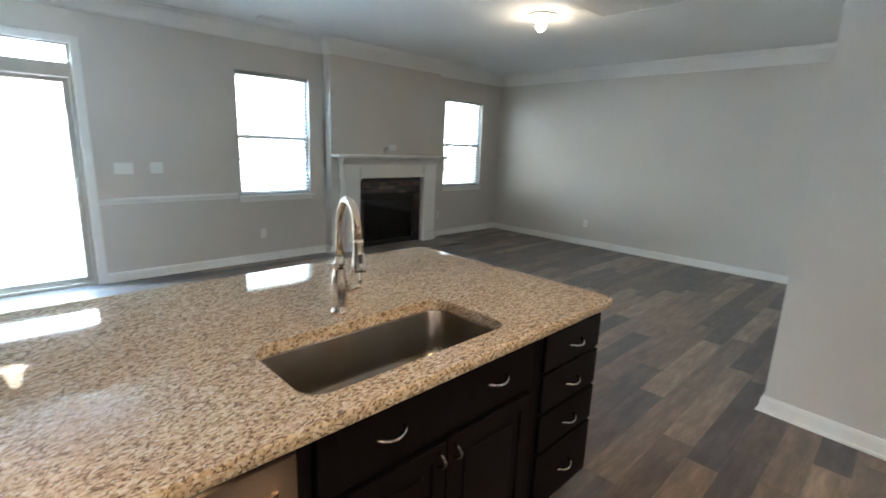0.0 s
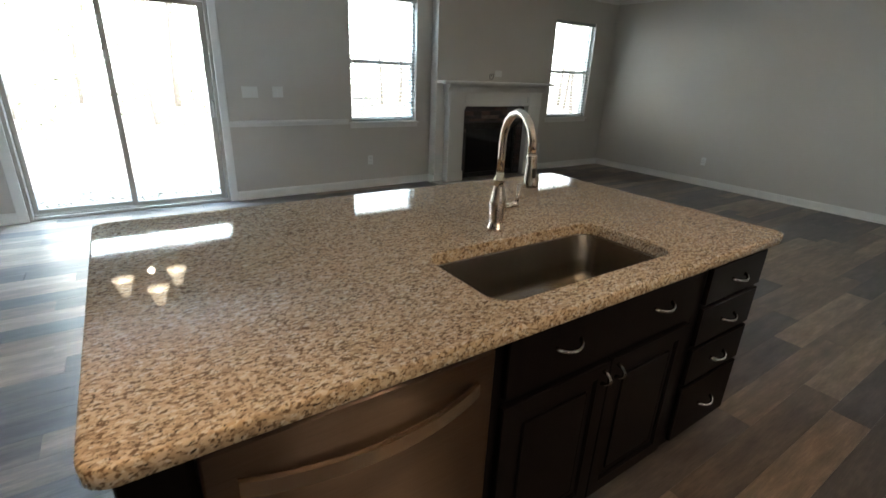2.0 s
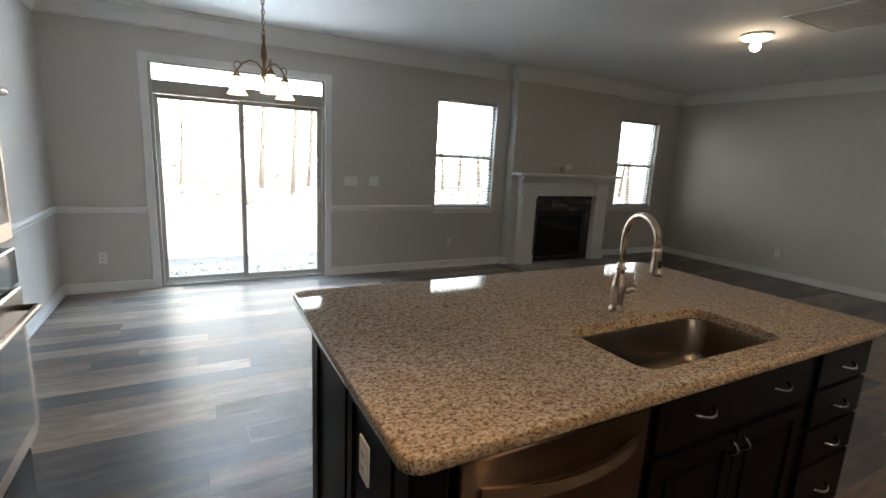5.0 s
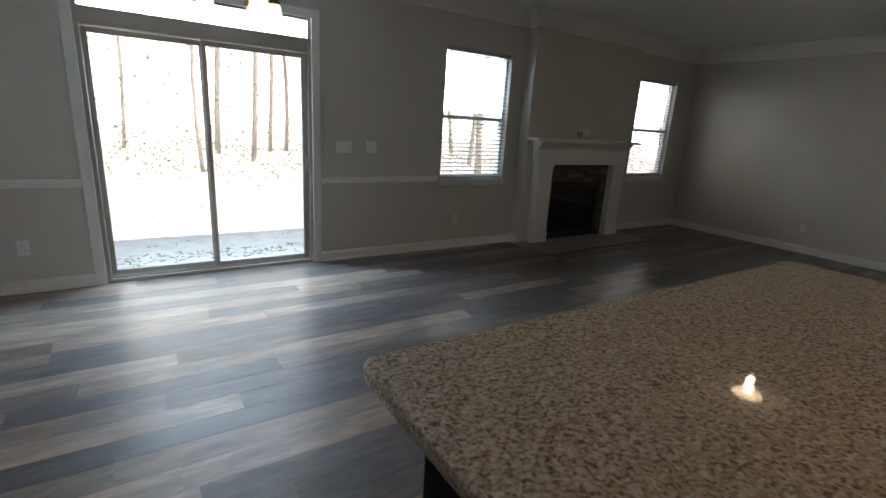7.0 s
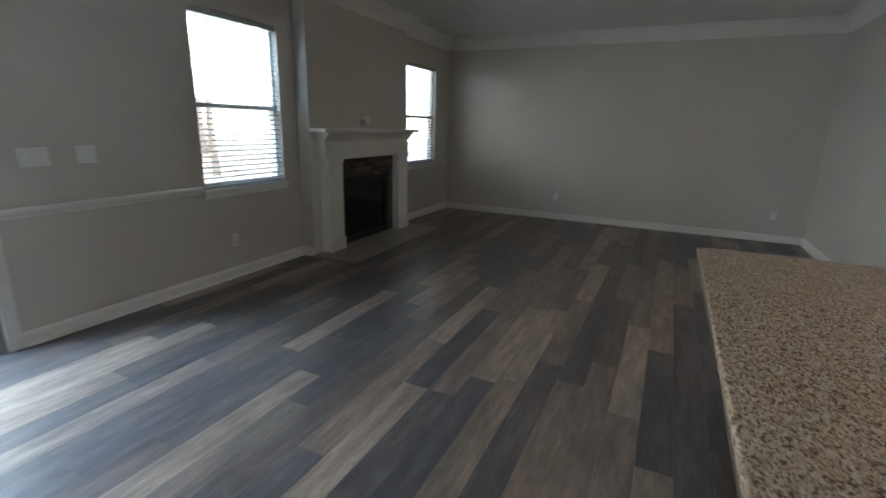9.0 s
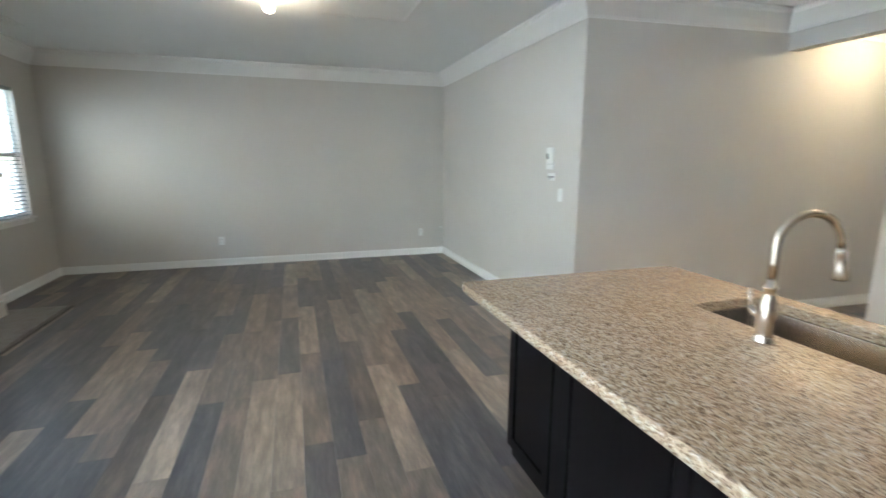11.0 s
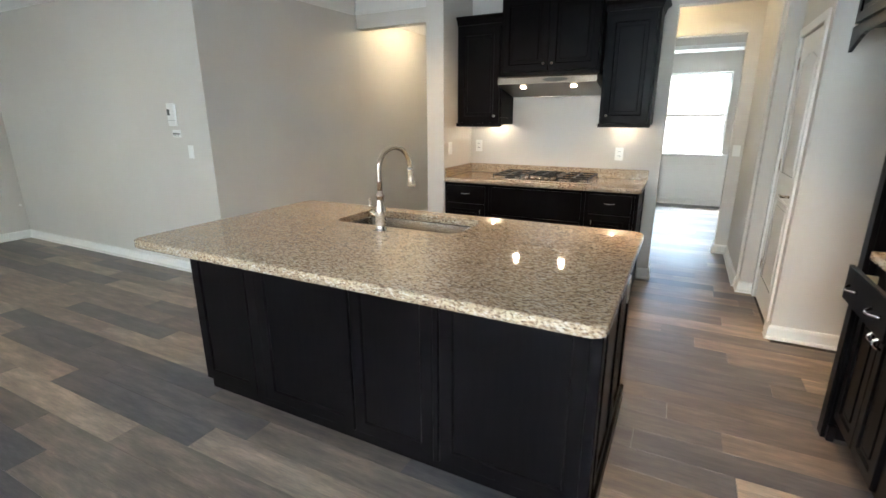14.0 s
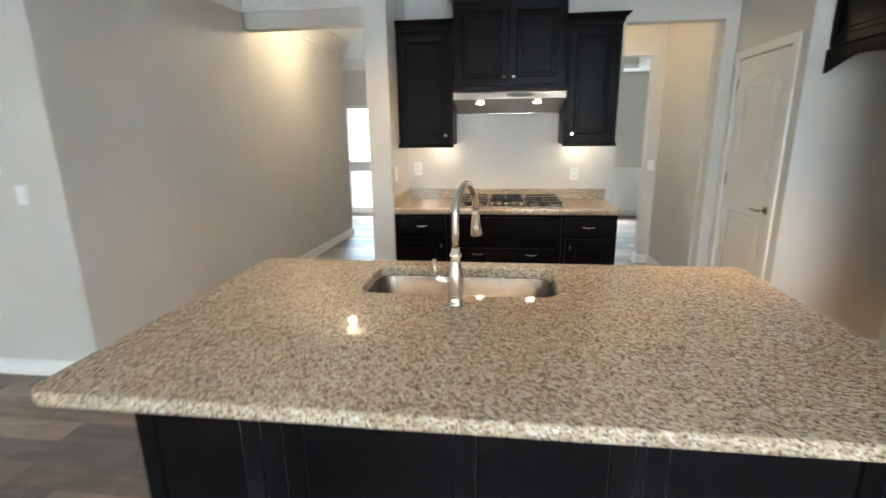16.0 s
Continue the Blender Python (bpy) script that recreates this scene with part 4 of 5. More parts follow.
part("slab", slab_with_hole(0.435, 2.153, YK + 0.001, -0.155, 0.012, None, 0, 0.874, 0.915), GRANITE, _k)
part("backsplash", boxes((0.435, 2.132, YK + 0.001, YK + 0.021, 0.916, 1.0), bevel=0.002), GRANITE, _k)
part("side_splash", boxes((2.133, 2.154, YK + 0.001, -0.17, 0.916, 1.0), bevel=0.002), GRANITE, _k)
ct = thing("gas_cooktop", "stainless gas cooktop with black cast-iron grates and front knobs", "cooktop", pose(1.275, -0.46, 0.916))
_bm = bmesh.new()
box(_bm, -0.435, 0.435, -0.25, 0.25, 0, 0.012, bevel=0.004)
part("tray", _bm, STEEL, ct, "brushed stainless tray")
for _x in (-0.29, 0.0, 0.29):
    _rows = []
    _y0, _y1 = (-0.235, 0.225) if _x else (-0.235, 0.09)
    for _t in (-0.13, 0.0, 0.118):
        _rows.append((_x + _t, _x + _t + 0.012, _y0, _y1, 0.034, 0.046))
    for _t in (0.0, 0.33, 0.66, 0.97):
        _y = _y0 + (_y1 - _y0) * _t
        _rows.append((_x - 0.13, _x + 0.13, _y, _y + 0.012, 0.0345, 0.0465))
    for _t in (-0.13, 0.118):
        for _y in (_y0, _y1 - 0.012):
            _rows.append((_x + _t + 0.001, _x + _t + 0.011, _y + 0.001, _y + 0.011, 0.012, 0.035))
    part("grate", boxes(*_rows), IRON, ct, "black cast-iron grate")
for _x, _y in ((-0.29, -0.12), (-0.29, 0.12), (0.0, -0.07), (0.29, -0.12), (0.29, 0.12)):
    _bm = bmesh.new()
    lathe(_bm, [(0.05, 0.012), (0.05, 0.02), (0.035, 0.024), (0.035, 0.03), (0.01, 0.032)], (_x, _y, 0), 14)
    part("burner", _bm, IRON, ct)
for _i in range(5):
    _bm = bmesh.new()
    lathe(_bm, [(0.022, 0.012), (0.021, 0.03), (0.017, 0.036), (0.005, 0.037)], (-0.116 + 0.058 * _i, 0.19, 0), 12)
    part("control_knob", _bm, STEEL, ct, "stainless knob")


def upper(name, x_left, w, z0, z1, depth, doors, label, ends=(1, 1)):
    """A wall cabinet that faces north; x_left is its end towards +x."""
    o = thing(name, label, "cabinet", pose(x_left, YK + 0.001 + depth, 0, 0, 0, 180), group="upper cabinets")
    if name == "upper_cabinet":
        part("body", boxes((0, w, 0, depth, z0 + 0.06, z1), bevel=0.002), WOOD, o)
        part("side_skirt", boxes((0, 0.018, 0.005, depth, z0, z0 + 0.059)), WOOD, o)
        part("side_skirt", boxes((w - 0.018, w, 0.005, depth, z0, z0 + 0.059)), WOOD, o)
        part("front_skirt", boxes((0.019, w - 0.019, 0.005, 0.023, z0, z0 + 0.059)), WOOD, o)
    else:
        carcass(o, w, depth, z0, z1, False)
    part("light_rail", boxes((-0.004, w + 0.004, -0.024, 0.004, z0 - 0.02, z0 + 0.012), bevel=0.002), WOOD, o)
    for a, b, k in doors:
        d = panel_front("door", o, a, b, z0 + 0.02, z1 - 0.03, 0.06)
        knob(d, k, z0 + 0.075)
    crown_cap(o, w, depth, z1, ends)
    return o


upper("upper_cabinet", 2.152, 0.44, 1.39, 2.25, 0.33, [(0.02, 0.42, 0.385)], ESP + "wall cabinet with one raised-panel door", (0, 1))
upper("upper_cabinet", 0.848, 0.395, 1.39, 2.25, 0.33, [(0.02, 0.375, 0.06)], ESP + "wall cabinet with one raised-panel door", (1, 1))
upper("hood_cabinet", 1.70, 0.842, 1.81, 2.43, 0.40, [(0.02, 0.417, 0.385), (0.425, 0.822, 0.457)], ESP + "taller wall cabinet with two doors above the hood", (1, 1))
hood = thing("range_hood", "stainless under-cabinet range hood with two lit lamps", "range hood", pose(1.69, YK + 0.001, 0))
_bm = bmesh.new()
_pts = [(0.0, 1.788), (0.485, 1.788), (0.50, 1.775), (0.50, 1.725), (0.10, 1.64), (0.0, 1.64)]
_a = [_bm.verts.new((-0.83, y, z)) for y, z in _pts]
_b = [_bm.verts.new((0.0, y, z)) for y, z in _pts]
for _i in range(6):
    _bm.faces.new((_a[_i], _a[(_i + 1) % 6], _b[(_i + 1) % 6], _b[_i]))
_bm.faces.new(_a), _bm.faces.new(list(reversed(_b)))
part("canopy", _bm, HOODSTEEL, hood)
_bm = bmesh.new()
prism(_bm, [(-0.50 + 0.105 * math.cos(radians(15 * i)), 1.752 + 0.016 * math.sin(radians(15 * i))) for i in range(24)], 0, 0.004)
bmesh.ops.rotate(_bm, verts=_bm.verts, cent=(0, 0, 0), matrix=Matrix.Rotation(radians(90), 3, "X"))
bmesh.ops.translate(_bm, verts=_bm.verts, vec=(0, 0.505, 0))
part("control_strip", _bm, IRON, hood, "dark oval control strip")
part("grease_filter", boxes((-0.62, -0.21, 0.02, 0.09, 1.632, 1.639)), SINKSTEEL, hood)
for _x in (-0.63, -0.2):
    _bm = bmesh.new()
    lathe(_bm, [(0.026, 1.712), (0.026, 1.7), (0.018, 1.694), (0.005, 1.692)], (_x, 0.40, 0), 14)
    part("lamp", _bm, BULB, hood, "lit hood lamp")
point_lamp("hood_lamp", (1.06, YK + 0.40, 1.66), 9.0, WARM, 0.02, 78, 1.1)
point_lamp("hood_lamp", (1.49, YK + 0.40, 1.66), 9.0, WARM, 0.02, 78, 1.1)
for _x in (1.85, 0.68):
    _u = thing("puck_light", "small lit puck lamp under a wall cabinet", "puck light", pose(_x, YK + 0.09, 1.45))
    _bm = bmesh.new()
    lathe(_bm, [(0.03, 0.0), (0.03, -0.012), (0.022, -0.014), (0.005, -0.014)], (0, 0, 0), 14)
    part("lens", _bm, BULB, _u)
    point_lamp("puck_lamp", (_x, YK + 0.09, 1.432), 0.75, WARM, 0.012)

# west run, facing east
WF = -0.60
w1 = thing("refrigerator_enclosure", ESP + "tall end panel beside the empty refrigerator space", "cabinet panel")
part("panel", boxes((XW + 0.001, -0.555, 1.23, 1.255, 0.0, 2.30), bevel=0.002), WOOD, w1)
part("stile", boxes((-0.575, -0.553, 1.20, 1.262, 0.0, 2.30), bevel=0.003), WOOD, w1)
w2 = thing("refrigerator_cabinet", ESP + "cabinet above the refrigerator space with arched valance", "cabinet", pose(-0.60, 0.156, 0, 0, 0, 90))
part("body", boxes((0, 1.07, 0, 0.60, 1.92, 2.30)), WOOD, w2)
_bm = bmesh.new()
_n = 16
_lo = [(1.07 * i / _n, 1.80 + 0.075 * min(1.0, math.sin(math.pi * i / _n) * 1.6)) for i in range(_n + 1)]
_f = [[_bm.verts.new((x, y, z)) for x, z in _lo] + [_bm.verts.new((1.07, y, 1.93)), _bm.verts.new((0, y, 1.93))] for y in (-0.02, -0.001)]
_bm.faces.new(_f[0]), _bm.faces.new(list(reversed(_f[1])))
for _i in range(len(_f[0])):
    _j = (_i + 1) % len(_f[0])
    _bm.faces.new((_f[0][_i], _f[0][_j], _f[1][_j], _f[1][_i]))
part("valance", _bm, WOOD, w2)
for _p, _q, _k in ((0.02, 0.53, 0.49), (0.54, 1.05, 0.58)):
    _d = panel_front("door", w2, _p, _q, 1.945, 2.27)
    pull(_d, _k, 2.0, True, 0.04)
crown_cap(w2, 1.07, 0.6, 2.30, (0, 0))
w3 = thing("drawer_base_cabinet", ESP + "base cabinet with its top drawer pulled open", "cabinet", pose(WF, 1.256, 0, 0, 0, 90))
carcass(w3, 0.53, 0.60, 0, 0.872)
_d = part("open_drawer", boxes((0.02, 0.51, -0.095, -0.076, 0.70, 0.85), bevel=0.003), WOOD, w3, "drawer pulled partly open")
part("drawer_box", boxes((0.035, 0.048, -0.076, 0.3, 0.715, 0.815), (0.482, 0.495, -0.076, 0.3, 0.715, 0.815), (0.048, 0.482, -0.076, 0.3, 0.715, 0.725)), PINE, _d, "bare wood drawer box")
for _x in (0.13, 0.4):
    _h = pull(_d, _x, 0.775)
    _h.location = (0, -0.075, 0)
for _p, _q, _k in ((0.02, 0.262, 0.235), (0.268, 0.51, 0.295)):
    _dd = panel_front("door", w3, _p, _q, 0.125, 0.685, 0.05)
    pull(_dd, _k, 0.62, True, 0.05)
part("foot", boxes((-0.004, 0.03, -0.03, 0.0, 0.0, 0.08), bevel=0.003), WOOD, w3)
_k = thing("side_countertop", "speckled granite countertop beside the oven cabinet", "countertop")
part("slab", slab_with_hole(XW + 0.001, -0.565, 1.264, 1.785, 0.012, None, 0, 0.874, 0.915), GRANITE, _k)
part("backsplash", boxes((XW + 0.001, XW + 0.021, 1.264, 1.785, 0.916, 1.0)), GRANITE, _k)
w4 = thing("oven_cabinet", ESP + "tall cabinet housing a built-in oven", "cabinet", pose(WF, 1.79, 0, 0, 0, 90))
part("body", boxes((0, 0.81, 0, 0.60, 0.10, 2.30)), WOOD, w4)
part("toe_kick", boxes((0, 0.81, 0.07, 0.60, 0.0, 0.10)), WOOD, w4)
_d = slab_front("drawer", w4, 0.03, 0.78, 0.13, 0.42)
pull(_d, 0.43, 0.28)
for _p, _q, _k in ((0.03, 0.402, 0.37), (0.408, 0.78, 0.44)):
    _dd = panel_front("door", w4, _p, _q, 1.72, 2.27)
    knob(_dd, _k, 1.79)
crown_cap(w4, 0.81, 0.6, 2.30, (1, 1))
ov = thing("wall_oven", "stainless built-in wall oven with dark glass door", "oven", pose(WF, 1.79, 0, 0, 0, 90))
_o = part("oven_door", boxes((0.03, 0.80, -0.045, -0.002, 0.47, 1.0), bevel=0.006), STEEL, ov, "stainless oven door")
part("window", boxes((0.07, 0.76, -0.048, -0.0455, 0.53, 0.89)), BLACKGLASS, _o)
_bm = bmesh.new()
tube(_bm, [(0.10, -0.046, 0.935), (0.10, -0.09, 0.935), (0.76, -0.09, 0.935), (0.76, -0.046, 0.935)], 0.011, 10)
part("handle", _bm, STEEL, _o)
part("control_panel", boxes((0.03, 0.80, -0.04, -0.002, 1.01, 1.13), bevel=0.004), BLACKGLASS, ov, "black glass control panel")
_o = part("microwave_door", boxes((0.03, 0.80, -0.04, -0.002, 1.16, 1.66), bevel=0.005), STEEL, ov, "stainless upper oven door")
part("window", boxes((0.06, 0.77, -0.043, -0.0405, 1.22, 1.58)), BLACKGLASS, _o)
_bm = bmesh.new()
tube(_bm, [(0.10, -0.041, 1.615), (0.10, -0.08, 1.615), (0.73, -0.08, 1.615), (0.73, -0.041, 1.615)], 0.011, 10)
part("handle", _bm, STEEL, _o)

# ---- ceiling fixtures ----
fl = thing("ceiling_light", "lit flush-mount ceiling lamp with a frosted glass bowl", "ceiling light", pose(4.61, 3.35, CEILING))
_bm = bmesh.new()
lathe(_bm, [(0.135, 0.0), (0.135, -0.014), (0.128, -0.02), (0.03, -0.02)], (0, 0, 0), 28)
part("pan", _bm, TRIM, fl)
_bm = bmesh.new()
lathe(_bm, [(0.128, -0.02), (0.124, -0.032), (0.105, -0.044), (0.07, -0.052), (0.03, -0.055)], (0, 0, 0), 28)
part("bowl", _bm, BRIGHTGLASS, fl, "glowing frosted glass bowl")
_bm = bmesh.new()
lathe(_bm, [(0.02, -0.056), (0.032, -0.068), (0.042, -0.088), (0.045, -0.104), (0.04, -0.124), (0.028, -0.139), (0.008, -0.147)], (0, 0, 0), 18)
part("bulb", _bm, BULB, fl, "bright bare bulb below the bowl")
point_lamp("ceiling_lamp", (4.61, 3.35, CEILING - 0.17), 2.2, WARM, 0.03)
ch = thing("chandelier", "three-arm antique bronze chandelier with lit bell glass shades on a chain", "chandelier", pose(0.45, 4.35, 0))
_bm = bmesh.new()
lathe(_bm, [(0.006, 1.93), (0.014, 1.945), (0.006, 1.96), (0.02, 1.985), (0.026, 2.02), (0.012, 2.06), (0.012, 2.1), (0.022, 2.13), (0.016, 2.19), (0.008, 2.24), (0.014, 2.26), (0.005, 2.28)], (0, 0, 0), 14)
part("column", _bm, BRONZE, ch)
_bm = bmesh.new()
lathe(_bm, [(0.06, CEILING), (0.06, CEILING - 0.01), (0.045, CEILING - 0.025), (0.01, CEILING - 0.035)], (0, 0, 0), 18)
part("canopy", _bm, BRONZE, ch)
_lm = None
for _i in range(13):
    _bm = bmesh.new()
    _pts = [(0.011 * math.cos(a), 0, 0.022 * math.sin(a)) for a in [2 * math.pi * k / 10 for k in range(11)]]
    tube(_bm, _pts, 0.0022, 5, False)
    if _lm is None:
        _lk = part("chain_link", _bm, BRONZE, ch)
        _lm = _lk.data
    else:
        _bm.free()
        _lk = new("chain_link", _lm)
        _lk.parent = ch
    _lk.location, _lk.rotation_euler = (0, 0, 2.29 + 0.034 * _i), (0, 0, radians(90 * (_i % 2)))
_bm = bmesh.new()
tube(_bm, [(0.006 * math.sin(k * 1.3), 0.02 * math.sin(k * 0.45), 2.27 + 0.036 * k) for k in range(13)], 0.002, 5)
part("cord", _bm, BRONZE, ch)
for _g in (35, 155, 275):
    _c, _s = math.cos(radians(_g)), math.sin(radians(_g))
    _bm = bmesh.new()
    _arc = [(0.012, 2.04), (0.05, 2.085), (0.10, 2.10), (0.15, 2.08), (0.185, 2.04), (0.195, 2.02)]
    tube(_bm, [(r * _c, r * _s, z) for r, z in _arc], 0.006, 8)
    _scr = [(0.185 + 0.03 * math.cos(a) * (1 - a / 9), 2.065 + 0.03 * math.sin(a) * (1 - a / 9)) for a in [k * 0.5 - 1.2 for k in range(12)]]
    tube(_bm, [(r * _c, r * _s, z) for r, z in _scr], 0.0035, 6)
    _arm = part("arm", _bm, BRONZE, ch)
    _bm = bmesh.new()
    lathe(_bm, [(0.008, 2.03), (0.012, 2.02), (0.03, 1.995), (0.031, 1.985)], (0.195 * _c, 0.195 * _s, 0), 14)
    part("cap", _bm, BRONZE, _arm)
    _bm = bmesh.new()
    lathe(_bm, [(0.028, 1.986), (0.034, 1.96), (0.042, 1.92), (0.055, 1.885), (0.072, 1.862), (0.068, 1.863), (0.05, 1.886), (0.036, 1.925), (0.024, 1.96)], (0.195 * _c, 0.195 * _s, 0), 18)
    part("shade", _bm, SHADEGLASS, _arm, "glowing bell-shaped glass shade")
    _bm = bmesh.new()
    lathe(_bm, [(0.008, 1.935), (0.022, 1.915), (0.026, 1.895), (0.016, 1.875), (0.004, 1.87)], (0.195 * _c, 0.195 * _s, 0), 12)
    part("bulb", _bm, BULB, _arm, "bright bulb")
point_lamp("chandelier_lamp", (0.45, 4.35, 1.80), 0.45, WARM, 0.02)
# passage and hall lamps are out of view, placed from the warm glow there
point_lamp("passage_lamp", (0.5, -1.5, 2.45), 2.8, (1.0, 0.78, 0.45), 0.08)
point_lamp("hall_lamp", (3.1, -1.75, 2.55), 5.0, (1.0, 0.80, 0.52), 0.03)
for _x, _y in ((3.06, 5.70), (6.15, 5.72)):
    _v = thing("ceiling_vent", "white louvred ceiling supply register", "ceiling vent", pose(_x, _y, CEILING), group="ceiling vents")
    part("frame", boxes((-0.17, 0.17, -0.075, -0.055, -0.008, -0.001), (-0.17, 0.17, 0.055, 0.075, -0.008, -0.001), (-0.17, -0.15, -0.055, 0.055, -0.008, -0.001), (0.15, 0.17, -0.055, 0.055, -0.008, -0.001)), TRIM, _v)
    part("backing", boxes((-0.15, 0.15, -0.055, 0.055, -0.003, -0.001)), SUB, _v)
    for _i in range(7):
        part("slat", boxes((-0.15, 0.15, -0.05 + 0.015 * _i, -0.042 + 0.015 * _i, -0.009, -0.004)), TRIM, _v)
_at = thing("attic_hatch", "white trimmed return-air panel in the ceiling", "ceiling panel", pose(4.62, 2.55, CEILING))
part("frame", boxes((-0.4, 0.4, -0.40, -0.36, -0.012, -0.001), (-0.4, 0.4, 0.36, 0.40, -0.012, -0.001), (-0.4, -0.36, -0.36, 0.36, -0.012, -0.001), (0.36, 0.4, -0.36, 0.36, -0.012, -0.001)), TRIM, _at)
part("backing", boxes((-0.36, 0.36, -0.36, 0.36, -0.0018, -0.001)), TRIM, _at)
part("grille", boxes(*[(-0.36, 0.36, -0.355 + 0.03 * i, -0.337 + 0.03 * i, -0.008, -0.002) for i in range(24)]), TRIM, _at)
_bm = bmesh.new()
tube(_bm, [(7.50, 1.03, 0.42), (7.47, 1.03, 0.42)], 0.012, 8)
tagged(link("cable_jack", _bm, PLATE), "small white cable jack on the wall", "cable jack")
_bm = bmesh.new()
lathe(_bm, [(0.055, 0.0), (0.055, -0.02), (0.045, -0.032), (0.01, -0.034)], (0, 0, 0), 20)
_sd = link("smoke_detector", _bm, PLATE)
_sd.matrix_basis = pose(3.66, -2.2, 2.35, 0, -90, 0)
tagged(_sd, "round white detector high on the hallway wall", "smoke detector")

# unseen fixtures added at the passage and hall lamps
for _x, _y, _z in ((0.5, -1.5, 2.62), (3.1, -1.75, CEILING)):
    _f = thing("ceiling_light", "small unseen flush-mount ceiling lamp added for a passage's warm light", "ceiling light", pose(_x, _y, _z))
    _bm = bmesh.new()
    lathe(_bm, [(0.11, 0.0), (0.11, -0.015), (0.1, -0.02), (0.02, -0.02)], (0, 0, 0), 20)
    part("pan", _bm, BRONZE, _f)
    _bm = bmesh.new()
    lathe(_bm, [(0.1, -0.02), (0.09, -0.05), (0.06, -0.075), (0.01, -0.085)], (0, 0, 0), 20)
    part("bowl", _bm, LAMPGLASS, _f, "glowing frosted glass bowl")

# unseen downlights, inferred from the warm floor; the wide one also lifts the hall wall
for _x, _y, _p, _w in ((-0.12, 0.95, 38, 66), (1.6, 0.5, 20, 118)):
    _r = thing("unseen_downlight", "unseen recessed downlight, inferred from the warm light on the kitchen floor", "downlight", pose(_x, _y, CEILING), group="kitchen downlights")
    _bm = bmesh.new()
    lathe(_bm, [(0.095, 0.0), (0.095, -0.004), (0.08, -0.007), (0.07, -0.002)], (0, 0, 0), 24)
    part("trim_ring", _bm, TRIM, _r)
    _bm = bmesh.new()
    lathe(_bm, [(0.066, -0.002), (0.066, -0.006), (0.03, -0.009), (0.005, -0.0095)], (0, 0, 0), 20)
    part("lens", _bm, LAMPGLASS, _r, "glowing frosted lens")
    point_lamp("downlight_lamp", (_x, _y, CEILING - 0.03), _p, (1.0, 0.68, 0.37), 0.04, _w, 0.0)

# ---- outdoors ----
structure("ground", boxes((-400, 400, -400, 400, -0.6, -0.2)), GROUND, "pale leaf-littered ground reaching the woods", "ground")
structure("patio", boxes((0.35, 2.3, YN + 0.15, YN + 0.7, -0.21, -0.08), bevel=0.01), CONCRETE, "small bare concrete patio slab", "patio")
# unseen slab above the ceilings, added to keep sun and sky out
structure("roof", boxes((-2, 8.3, -6, YN + 0.55, 3.05, 3.15)), SUB, "unseen plain roof slab added to close the house", "roof")


# self-lit board: emission and pale noise stand in for sunlit haze outdoors
_m, _n, _l, _b = mat("glowing_far_woods", 1.0)
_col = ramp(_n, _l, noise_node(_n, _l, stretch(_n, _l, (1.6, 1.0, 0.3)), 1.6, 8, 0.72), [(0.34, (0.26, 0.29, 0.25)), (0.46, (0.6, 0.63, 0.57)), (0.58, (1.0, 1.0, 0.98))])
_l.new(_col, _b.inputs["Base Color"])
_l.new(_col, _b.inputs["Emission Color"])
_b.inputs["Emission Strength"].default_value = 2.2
structure("backdrop", boxes((-90, 110, 58, 58.5, -0.5, 34)), _m, "glowing board patterned as hazy sunlit woods far behind the house", "backdrop")


def tree(x, y, h, r, seed):
    g = random.Random(seed)
    o = thing("tree", "tall thin pine with sparse upper branches", "tree", pose(x, y, -0.25), group="woods behind the house")
    bm = bmesh.new()
    pts = [(0.15 * math.sin(k * 0.7 + seed), 0.15 * math.cos(k * 0.9 + seed), h * k / 8) for k in range(9)]
    tube(bm, pts, [r * (1 - 0.085 * k) for k in range(9)], 9)
    for _ in range(9):
        k = g.uniform(0.35, 0.95)
        a = g.uniform(0, 6.28)
        ln = g.uniform(0.8, 1.8)
        p = Vector((0, 0, h * k))
        q = p + Vector((math.cos(a) * ln, math.sin(a) * ln, ln * 0.35))
        tube(bm, [p, (p + q) / 2 + Vector((0, 0, 0.08)), q], [r * 0.28, r * 0.18, r * 0.06], 5)
    part("trunk", bm, BARK, o)
    bm = bmesh.new()
    for _ in range(800):
        k = g.uniform(0.25, 1.02)
        a = g.uniform(0, 6.28)
        ln = g.uniform(0.1, 2.0) * (1.25 - k * 0.7)
        c = Vector((math.cos(a) * ln, math.sin(a) * ln, h * k + g.uniform(-0.2, 0.3)))
        u = Vector((g.uniform(-1, 1), g.uniform(-1, 1), g.uniform(-1, 1))).normalized() * g.uniform(0.04, 0.12)
        v = u.orthogonal().normalized() * g.uniform(0.012, 0.04)
        bm.faces.new([bm.verts.new(c + w) for w in (-u, v, u, -v)])
    part("crown", bm, LEAF, o)
    return o


_rng = random.Random(11)
for _i in range(46):
    tree(_rng.uniform(-9, 24), _rng.uniform(13, 26), _rng.uniform(9, 14), _rng.uniform(0.05, 0.13), _i)
_bm = bmesh.new()
for _ in range(9000):
    _c = Vector((_rng.uniform(-10, 26), _rng.uniform(12.5, 26), 0))
    _c.z = -0.2 + _rng.random() ** 1.7 * 3.2
    _u = Vector((_rng.uniform(-1, 1), _rng.uniform(-1, 1), _rng.uniform(-0.6, 1))).normalized() * _rng.uniform(0.03, 0.11)
    _v = _u.orthogonal().normalized() * _rng.uniform(0.012, 0.045)
    _bm.faces.new([_bm.verts.new(_c + _w) for _w in (-_u, _v, _u, -_v)])
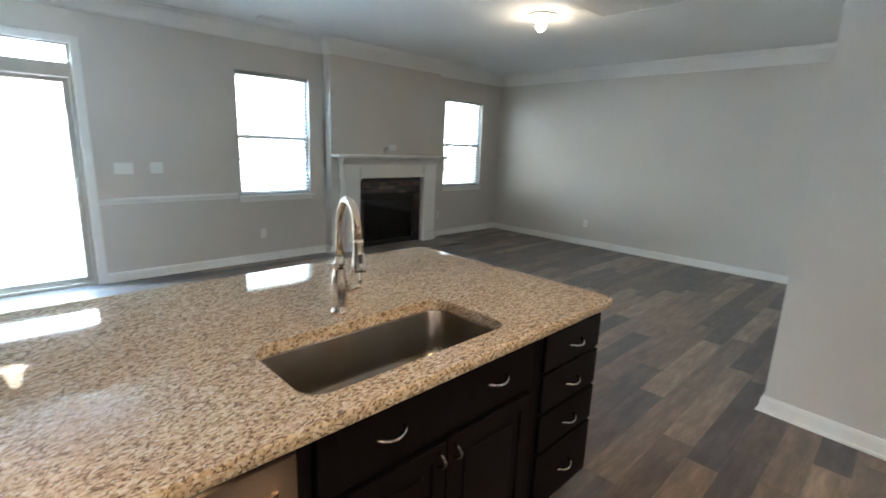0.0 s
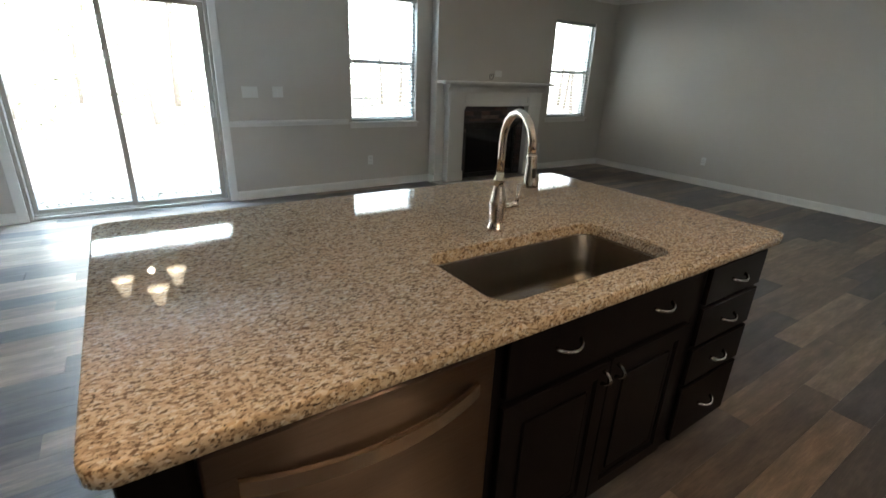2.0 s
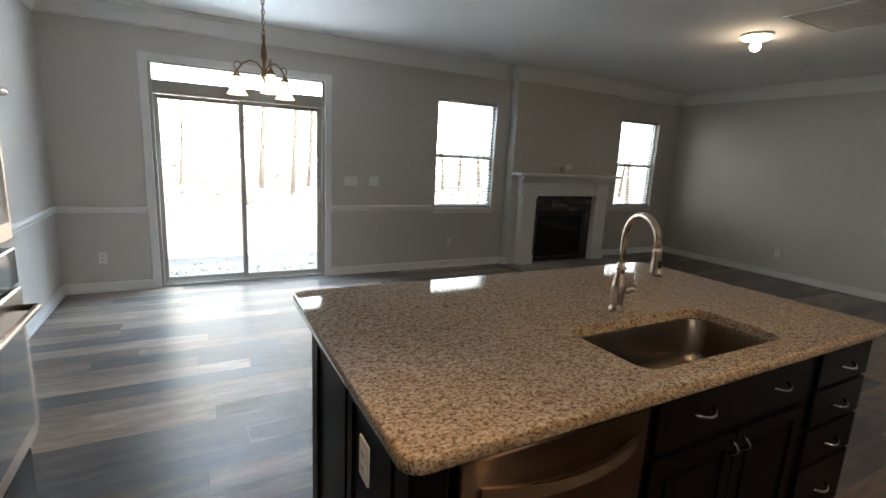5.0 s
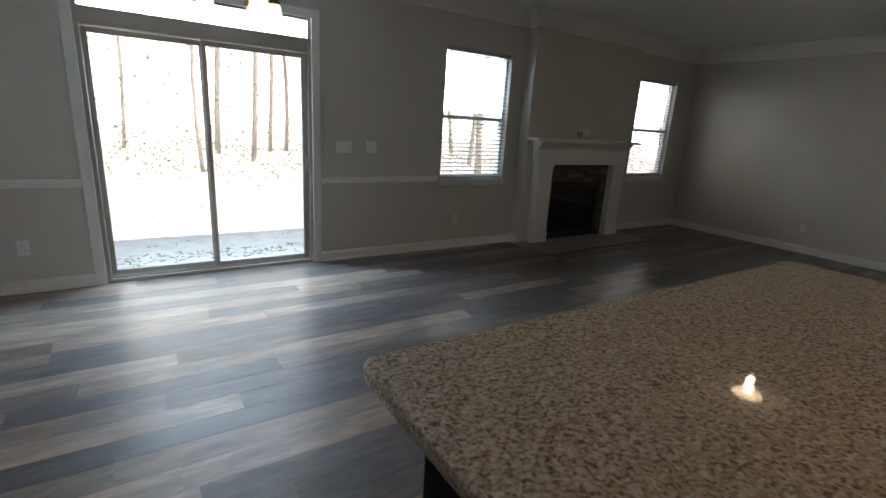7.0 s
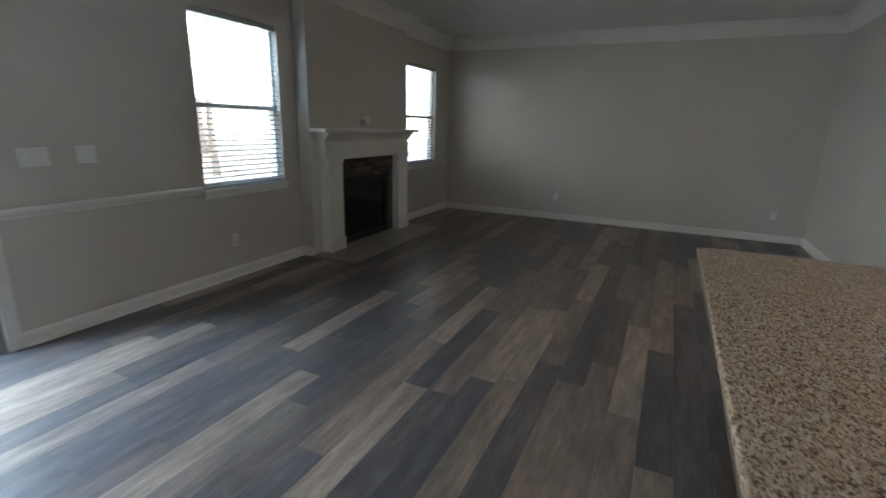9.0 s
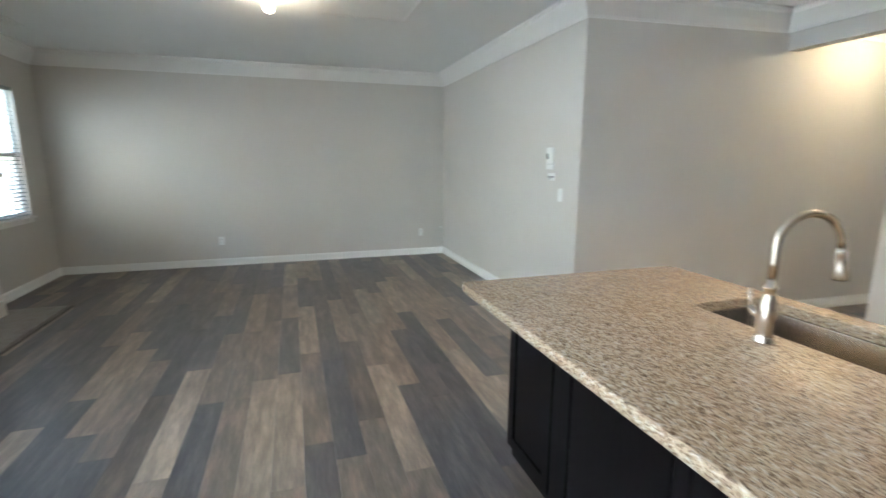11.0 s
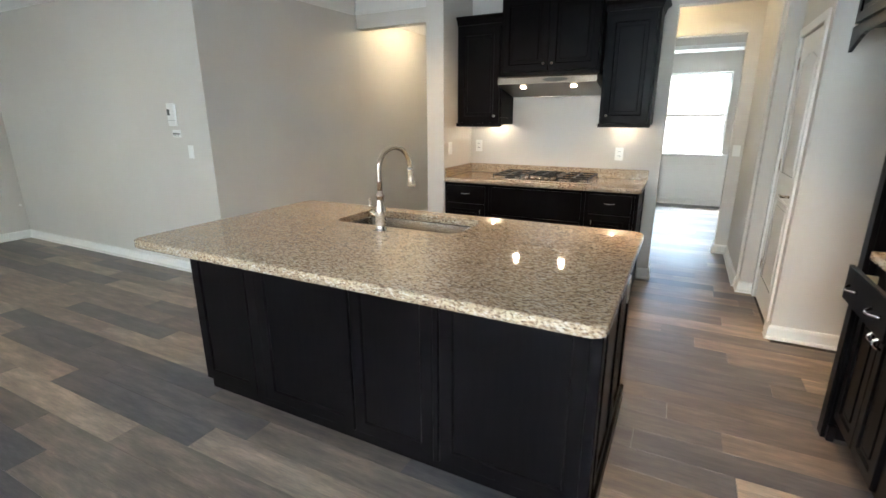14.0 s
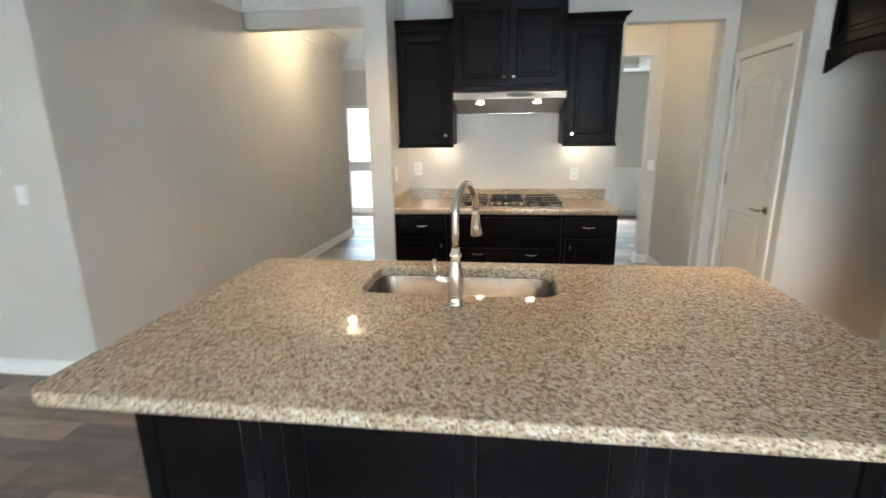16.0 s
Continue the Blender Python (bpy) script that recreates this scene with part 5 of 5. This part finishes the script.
tagged(link("undergrowth", _bm, LEAF), "scrubby undergrowth and fallen leaves by the woods", "undergrowth", kind="stuff")
_bm = bmesh.new()
for _k in range(1700):
    _y = _rng.uniform(6.75, 7.7) if _k < 1350 else _rng.uniform(7.7, 12)
    _c = Vector((_rng.uniform(-3, 6), _y, -0.195))
    _u = Vector((_rng.uniform(-1, 1), _rng.uniform(-1, 1), _rng.uniform(-0.1, 0.3))).normalized() * _rng.uniform(0.015, 0.05)
    _v = _u.orthogonal().normalized() * _rng.uniform(0.005, 0.018)
    _bm.faces.new([_bm.verts.new(_c + _w) for _w in (-_u, _v, _u, -_v)])
tagged(link("fallen_leaves", _bm, STRAW), "dry brown leaves and pine straw on the ground", "leaf litter", kind="stuff")

# ---- floor planks ----
PW, PL = 0.152, 1.22
_floor = bpy.data.objects["floor"]
_rng = random.Random(21)
_rest_v, _rest_f = [], []
_count = 0
_row = 0
_y = YN + 0.0
AREAS = [(-1.21, 7.51, 0.98, 6.15), (-1.21, 3.83, 0.152, 0.98), (-0.485, 3.76, -0.78, 0.152), (-0.38, 3.68, -5.25, -0.78), (3.68, 5.08, -5.0, -3.4), (-1.28, -0.38, -5.25, -2.05)]
while _y > -5.3:
    _yc = _y - PW / 2
    _spans = sorted((a, b) for a, b, c, d in AREAS if c < _yc <= d)
    for _a, _b in _spans:
        _x = _a - _rng.uniform(0.0, PL)
        while _x < _b:
            _p, _q = max(_x, _a), min(_x + PL, _b)
            if _q - _p > 0.02:
                _w = round(_q - _p, 2)
                _near = _yc > 0.9 and _p < 5.9 and _w > 0.3 and _count < 300
                if _near:
                    _key = ("plank", _w)
                    if _key not in _mesh:
                        _bm = bmesh.new()
                        _e = 0.0008
                        _v0 = [_bm.verts.new(v) for v in ((0, 0, -0.008), (_w, 0, -0.008), (_w, PW, -0.008), (0, PW, -0.008))]
                        _v1 = [_bm.verts.new(v) for v in ((0.0003, 0.0003, -_e), (_w - 0.0003, 0.0003, -_e), (_w - 0.0003, PW - 0.0003, -_e), (0.0003, PW - 0.0003, -_e))]
                        _v2 = [_bm.verts.new(v) for v in ((_e, _e, 0), (_w - _e, _e, 0), (_w - _e, PW - _e, 0), (_e, PW - _e, 0))]
                        _bm.faces.new(_v2)
                        for _l, _h in ((_v0, _v1), (_v1, _v2)):
                            for _i in range(4):
                                _bm.faces.new((_l[_i], _l[(_i + 1) % 4], _h[(_i + 1) % 4], _h[_i]))
                        _me = bpy.data.meshes.new("plank")
                        _bm.to_mesh(_me)
                        _bm.free()
                        _me.materials.append(PLANK)
                        _mesh[_key] = _me
                    _ob = new("plank", _mesh[_key])
                    _ob.location, _ob.parent = (_p, _y - PW, 0), _floor
                    _count += 1
                else:
                    _n = len(_rest_v)
                    _e = 0.0008
                    _w = _q - _p
                    _lo = _y - PW
                    _rest_v += [(_p + 0.0003, _lo + 0.0003, -0.007), (_q - 0.0003, _lo + 0.0003, -0.007), (_q - 0.0003, _y - 0.0003, -0.007), (_p + 0.0003, _y - 0.0003, -0.007),
                                (_p + _e, _lo + _e, 0), (_q - _e, _lo + _e, 0), (_q - _e, _y - _e, 0), (_p + _e, _y - _e, 0)]
                    _rest_f += [(_n + 4, _n + 5, _n + 6, _n + 7)] + [(_n + i, _n + (i + 1) % 4, _n + 4 + (i + 1) % 4, _n + 4 + i) for i in range(4)]
            _x += PL
    _y -= PW
_me = bpy.data.meshes.new("planks_rest")
_me.from_pydata(_rest_v, [], _rest_f)
_me.materials.append(PLANK_FAR)
_ob = new("planks_rest", _me)
_ob.parent = _floor
tagged(_ob, "grey-brown vinyl planks away from the walk", kind="stuff")
